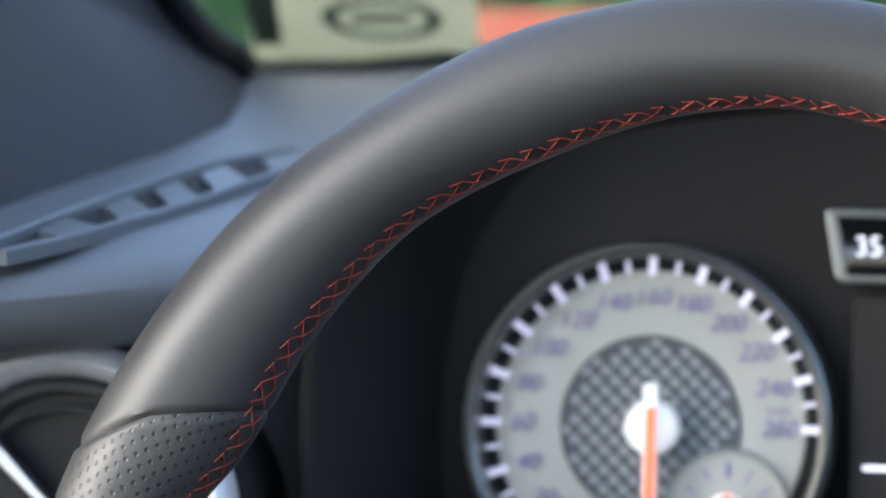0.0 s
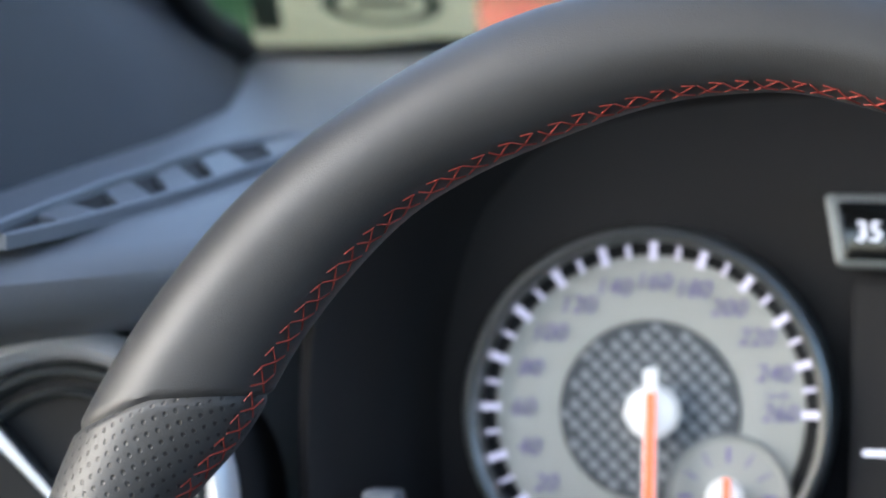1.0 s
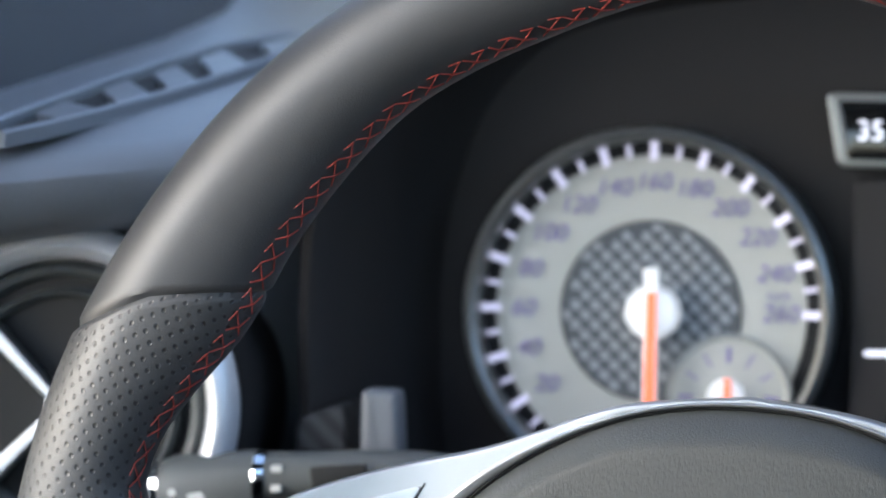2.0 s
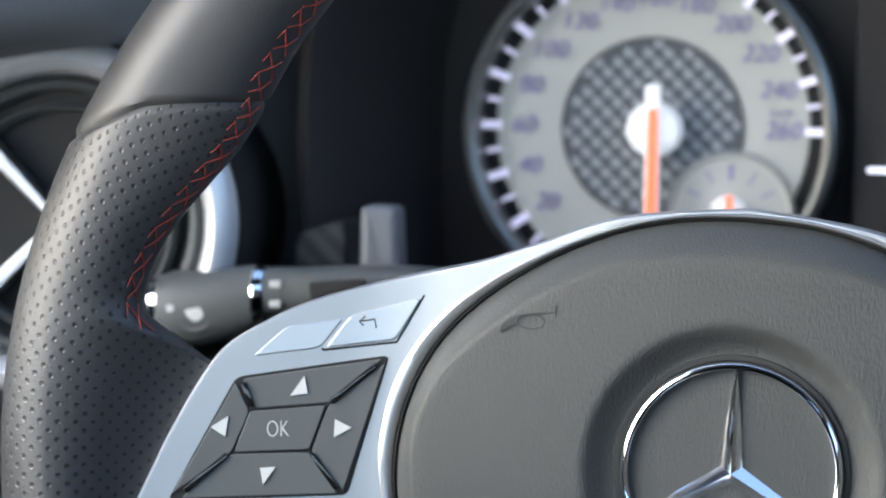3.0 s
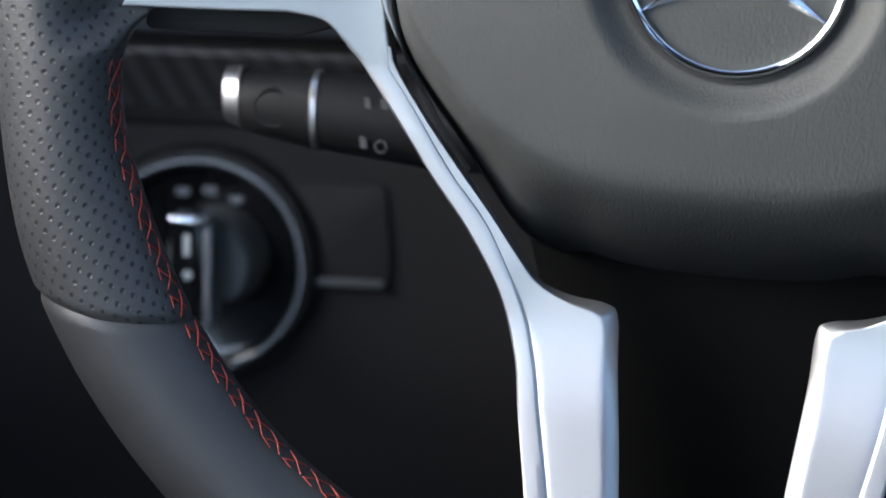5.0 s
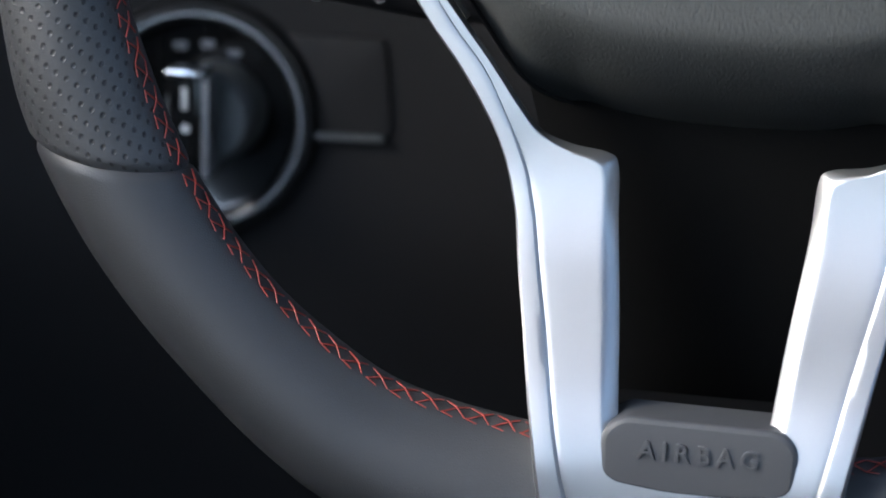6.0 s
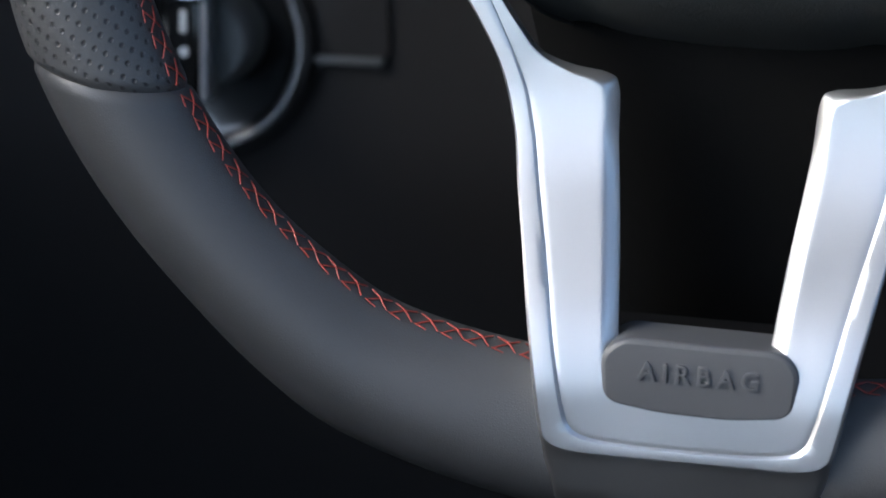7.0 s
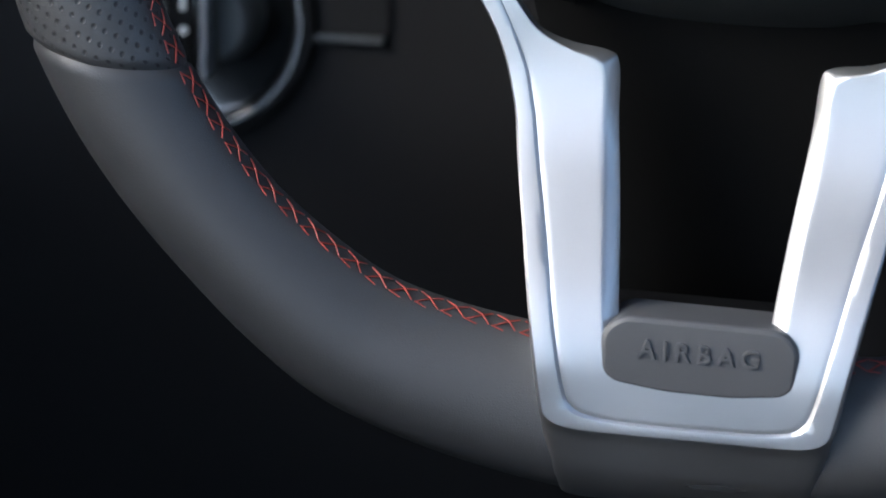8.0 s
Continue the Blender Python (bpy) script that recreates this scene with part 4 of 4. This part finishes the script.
# ---- lower dash panel with the light switch ----
low_rows = []
for x in (-0.40, -0.30, -0.20, -0.10, 0.0, 0.25):
    low_rows.append([(x, 0.186, -0.056), (x, 0.188, -0.060), (x, 0.196, -0.078), (x, 0.196, -0.081), (x, 0.1985, -0.084), (x, 0.200, -0.150), (x, 0.208, -0.185), (x, 0.228, -0.225), (x, 0.262, -0.290), (x, 0.315, -0.370), (x, 0.36, -0.41), (x, 0.36, -0.06)])
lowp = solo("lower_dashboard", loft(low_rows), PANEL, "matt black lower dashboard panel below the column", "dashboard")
part("trim_strip", loft([[(x, 0.1845, -0.058), (x, 0.1840, -0.060), (x, 0.1935, -0.0775), (x, 0.1950, -0.0778), (x, 0.190, -0.058)] for x in (-0.40, -0.25, -0.11)]), CARBON, lowp, "dark woven-pattern trim strip")
flap = part("coin_flap", prism(rounded([(-0.165, -0.0995), (-0.1235, -0.0995), (-0.1215, -0.1305), (-0.150, -0.1305), (-0.158, -0.118)], 0.004), 0.1970, 0.201, 0.0012, 2), PANEL, lowp, "small storage flap")
part("flap_lip", block(-0.150, -0.1235, 0.1945, 0.1985, -0.1318, -0.1296, 0.0007), KEY, lowp, "flap finger lip")
part("pull_handle", block(-0.156, -0.128, 0.214, 0.222, -0.1935, -0.1905, 0.001), PANEL, lowp, "bonnet release handle")
DX, DZ = -0.1815, -0.1262
switch = thing("light_switch", "black rotary headlight switch with chrome-tipped grip bar", "light switch", (DX, 0.2, DZ))
part("surround", lathe(DX, DZ, [(0.0292, 0.1985), (0.0303, 0.1945), (0.0330, 0.1920), (0.0358, 0.1925), (0.0374, 0.1965), (0.0380, 0.202)], 64, caps=False), GAP, switch, "matt black surround")
part("chrome_rim", lathe(DX, DZ, [(0.0316, 0.1930), (0.0323, 0.1903), (0.0336, 0.1903), (0.0344, 0.1930)], 64, caps=False), SMOKED, switch, "thin satin metal rim")
part("switch_face", lathe(DX, DZ, [(0.0001, 0.1965), (0.0281, 0.1965), (0.0299, 0.1960), (0.0299, 0.200)], 64), PIANO, switch, "gloss black switch face")
knob = part("knob", lathe(DX + 0.0062, DZ + 0.0025, [(0.0001, 0.1760), (0.0122, 0.1765), (0.0143, 0.1790), (0.0150, 0.1840), (0.0154, 0.1960)], 56), KEY, switch, "charcoal rotary knob")
part("grip_bar", loft([[(x + 0.008, y, z + 0.0065) for x, y in rounded([(-0.1925 + o, 0.1640), (-0.1815 - o, 0.1640), (-0.1805 - o, 0.178), (-0.1935 + o, 0.178)], 0.0025)] for z, o in ((-0.1455, 0.001), (-0.1445, 0.0), (-0.1170, 0.0), (-0.1160, 0.0006))]), PIANO, knob, "gloss black grip bar")
part("grip_side", block(-0.1742, -0.1717, 0.1645, 0.178, -0.1395, -0.1085, 0.0008), DASH, knob, "grey grip edge")
part("grip_cap", block(-0.1855, -0.1725, 0.1632, 0.1775, -0.1095, -0.1063, 0.0012), CHROME, knob, "chrome grip cap")
part("switch_print", prism([(-0.1800, -0.1120), (-0.1782, -0.1120), (-0.1782, -0.1185), (-0.1800, -0.1185)], 0.1634, 0.164), WHITE, knob, smooth=False)
part("switch_print", lathe(-0.1788, -0.1245, [(0.0001, 0.1634), (0.0014, 0.1635), (0.0014, 0.165)], 16), WHITE, knob)
for k, a in enumerate((62, 84, 106)):
    px, pz = DX + 0.0228 * math.cos(radians(a)), DZ + 0.0228 * math.sin(radians(a))
    part("symbol_print", prism([(px - 0.0022, pz + 0.001), (px + 0.0022, pz + 0.001), (px + 0.0018, pz - 0.0012), (px - 0.0018, pz - 0.0012)], 0.1956, 0.1966), DASH, switch, smooth=False)

# ---- pillar, windscreen, cabin ----
PB = [(-0.30, -0.05, 0.100), (-0.245, 0.075, 0.123), (-0.232, 0.119, 0.132), (-0.217, 0.168, 0.143), (-0.202, 0.211, 0.152), (-0.193, 0.262, 0.163), (-0.200, 0.320, 0.177), (-0.210, 0.352, 0.186), (-0.214, 0.345, 0.192), (-0.224, 0.300, 0.207), (-0.255, 0.14, 0.30), (-0.32, -0.15, 0.50), (-0.36, -0.30, 0.50), (-0.345, -0.15, 0.30)]
pbm = bmesh.new()
cen = sum((Vector(p) for p in PB), Vector()) / len(PB) + Vector((-0.012, 0, 0))
ci, co = pbm.verts.new(cen), pbm.verts.new(cen + Vector((-0.07, 0, 0)))
vi, vo = [pbm.verts.new(p) for p in PB], [pbm.verts.new(Vector(p) + Vector((-0.07, 0, 0))) for p in PB]
for k in range(len(PB)):
    j = (k + 1) % len(PB)
    pbm.faces.new((ci, vi[k], vi[j]))
    pbm.faces.new((co, vo[j], vo[k]))
    pbm.faces.new((vi[k], vo[k], vo[j], vi[j]))
solo("pillar_1", pbm, PILLAR, "dark blue-grey windscreen pillar trim", "pillar")
edge = [(p[0] + 0.004, p[1], p[2]) for p in PB[7:11]]
solo("pillar_seal", tube(curve2(edge, 30), [0.0055] * 22 + [0.005] * 8, 12), GAP, "black rubber seal between pillar trim and windscreen", "seal")
seal = bmesh.new()
loft([[(x, y + dy, TOP(y) + dz) for dy, dz in ((-0.004, 0.001), (-0.002, 0.0045), (0.010, 0.0055), (0.012, 0.001))] for x, y in ((-0.218, 0.362), (-0.17, 0.368), (-0.134, 0.394), (-0.08, 0.42), (0.05, 0.47), (0.6, 0.48), (1.05, 0.42))], bm=seal)
solo("windscreen_seal", seal, GAP, "black rubber windscreen seal along the dashboard", "seal")
ws = solo("window_1", loft([[(x, y, TOP(y)), (x, y + 0.005, TOP(y)), (x * 0.86 + 0.05, -0.195, 0.615), (x * 0.86 + 0.05, -0.20, 0.615)] for x, y in ((-0.27, 0.36), (0.05, 0.475), (0.6, 0.485), (1.1, 0.42))]), GLASS, "clear glass windscreen", "windscreen", smooth=False)
ws.visible_shadow = False


def level(ob):
    """The cabin shell stands level in the world."""
    ob.matrix_world = Matrix.Identity(4)
    return ob


# unseen roof; its opening is added so the silver parts reflect sky
roof = bmesh.new()
rim_o = [(-0.34, -0.10), (1.10, -0.10), (1.10, -2.30), (-0.34, -2.30)]
hole = [(0.0, -0.68), (0.75, -0.68), (0.75, -1.20), (0.0, -1.20)]
loft([[(x, y, z) for x, y in lp] for lp, z in ((rim_o, 1.600), (hole, 1.600), (hole, 1.645), (rim_o, 1.645))], ring=True, bm=roof)
level(solo("ceiling", roof, ROOFCLOTH, "dark grey cloth headliner with an opening added for sky light", "headliner", smooth=False))
# unseen door sill and seat back: their heights limit light on the wheel
level(solo("wall_left", block(-0.47, -0.41, -1.75, 0.25, 0.36, 1.05, 0.02), PANEL, "unseen black door panel below the window, height set for light", "door panel"))
level(solo("wall_right", block(1.15, 1.22, -1.75, 0.45, 0.36, 1.30, 0.02), PANEL, "black far door panel below the window", "door panel"))
level(solo("wall_rear", block(-0.47, 1.22, -2.05, -1.80, 0.36, 1.13, 0.03), PANEL, "unseen dark rear seat back closing the cabin, height set for light", "seat back"))
level(solo("wall_front", block(-0.47, 1.22, 0.58, 0.62, 0.36, 1.04, 0.0), NEARBLACK, "black footwell bulkhead under the dashboard", "bulkhead"))
level(solo("floor", block(-0.47, 1.22, -2.05, 0.62, 0.32, 0.36, 0.0), NEARBLACK, "black carpeted cabin floor", "carpet"))

for k, (x0, y0, x1, y1) in enumerate(((1.16, 0.30, 1.02, -0.12), (-0.44, -1.15, -0.33, -1.10), (1.18, -1.15, 1.07, -1.10), (-0.44, -1.95, -0.33, -2.15), (1.18, -1.95, 1.07, -2.15))):
    level(solo("pillar_%d" % (k + 2), loft([[(x + a * 0.03, y + b * 0.04, z) for a, b in ((-1, -1), (1, -1), (1, 1), (-1, 1))] for x, y, z in ((x0, y0, 0.98), ((x0 + x1) / 2, (y0 + y1) / 2, 1.32), (x1, y1, 1.605))]), PILLAR, "dark cloth-covered roof pillar of the cabin", "pillar"))

# ---- outside ----
GRASS = mat("hedge_leaf", (0.045, 0.13, 0.045), 0.6, vary=0.5, wear=3)
ASPHALT = mat("asphalt", (0.05, 0.05, 0.05), 0.9, bump=0.5, scale=200)
PAPER = mat("cream_paper", (0.52, 0.52, 0.42), 0.7, vary=0.05, wear=60)
# thin paper lets the daylight behind it through
pt = PAPER.node_tree
thru, both = pt.nodes.new("ShaderNodeBsdfTranslucent"), pt.nodes.new("ShaderNodeMixShader")
thru.inputs["Color"].default_value, both.inputs["Fac"].default_value = (0.48, 0.48, 0.38, 1), 0.65
pt.links.new(pt.nodes["Principled BSDF"].outputs[0], both.inputs[1])
pt.links.new(thru.outputs[0], both.inputs[2])
pt.links.new(both.outputs[0], pt.nodes["Material Output"].inputs["Surface"])
PRINT = mat("grey_green_print", (0.055, 0.075, 0.05), 0.6)
RED = mat("red_rail", (0.55, 0.10, 0.07), 0.5)


def flat_ground(name, x0, x1, y0, y1, z, material, label, category):
    bm = bmesh.new()
    bmesh.ops.create_grid(bm, x_segments=4, y_segments=4, size=0.5)
    bmesh.ops.scale(bm, vec=(x1 - x0, y1 - y0, 1), verts=bm.verts)
    bmesh.ops.translate(bm, vec=((x0 + x1) / 2, (y0 + y1) / 2, z), verts=bm.verts)
    ob = solo(name, bm, material, label, category)
    ob.matrix_world = Matrix.Identity(4)
    return ob


flat_ground("ground", -400, 400, -400, 400, 0.0, ASPHALT, "grey asphalt ground outside the car", "ground")


def on_glass(x, z, off=0.0):
    """A point on the inner side of the leaning windscreen."""
    return (x, 0.397 + 0.36 * (x + 0.13) - 1.51 * (z - 0.195) - off, z)


def glass_sheet(pts, off, thick):
    return loft([[on_glass(x, z, off) for x, z in pts], [on_glass(x, z, off + thick) for x, z in pts]])


card = thing("windscreen_card", "cream paper card with a grey-green oval print, tucked behind the windscreen", "card", (-0.168, 0.38, 0.192))
panel = part("paper", glass_sheet(rounded([(-0.2075, 0.1905), (-0.128, 0.1945), (-0.1235, 0.236), (-0.2010, 0.236)], 0.0015), 0.004, 0.0006), PAPER, card)
ringb = [[on_glass(-0.1597 + 0.0187 * f * math.cos(a) + 0.0012 * math.sin(a), 0.2060 + 0.0060 * f * math.sin(a), off) for a in [2 * math.pi * k / 48 for k in range(48)]] for f, off in ((0.84, 0.0045), (0.84, 0.0050), (1.12, 0.0050), (1.12, 0.0045))]
part("oval_ring", loft(ringb, ring=True), PRINT, panel, "grey-green oval ring print")
part("print_bar", glass_sheet([(-0.1700, 0.2045), (-0.1500, 0.2052), (-0.1497, 0.2078), (-0.1697, 0.2070)], 0.0045, 0.0005), PRINT, panel, "grey-green print bar")
part("print_bar", glass_sheet([(-0.2060, 0.1960), (-0.1960, 0.1965), (-0.1945, 0.2200), (-0.2045, 0.2200)], 0.0045, 0.0005), PRINT, panel, "grey-green print band")
rail = thing("barrier_rail", "red painted barrier rail behind the sign", "barrier", (-0.4, 3.3, 0.3))
part("rail", block(-0.62, 0.6, 3.30, 3.33, 0.350, 0.372, 0.004), RED, rail)
for x in (-0.30, 0.5):
    part("post", block(x - 0.015, x + 0.015, 3.33, 3.36, -0.35, 0.395), RED, rail)
hedge = bmesh.new()
rnd = random.Random(5)
for k in range(5200):
    x, y, z = rnd.uniform(-3.2, 2.6), 5.2 + rnd.random() ** 2 * 0.5, rnd.uniform(0.0, 1.75)
    y += 0.12 * math.sin(x * 3.1) + 0.1 * math.sin(z * 5 + x)
    a, b, c = (Vector((rnd.uniform(-1, 1), rnd.uniform(-1, 1), rnd.uniform(-1, 1))).normalized() * rnd.uniform(0.03, 0.06) for _ in range(3))
    p = Vector((x, y, z + 0.04))
    hedge.faces.new([hedge.verts.new(p + q) for q in (a, b, -a, c)])
for z0 in (0.0,):
    vs = [hedge.verts.new(p) for p in ((-3.4, 5.75, 0.0), (2.8, 5.75, 0.0), (2.8, 5.75, 1.75), (-3.4, 5.75, 1.75), (-3.4, 6.3, 1.7), (2.8, 6.3, 1.7))]
    hedge.faces.new(vs[:4])
    hedge.faces.new((vs[3], vs[2], vs[5], vs[4]))
hob = solo("hedge", hedge, GRASS, "dense green leafy hedge beyond the car", "hedge", "stuff", smooth=False)
hob.matrix_world = Matrix.Identity(4)
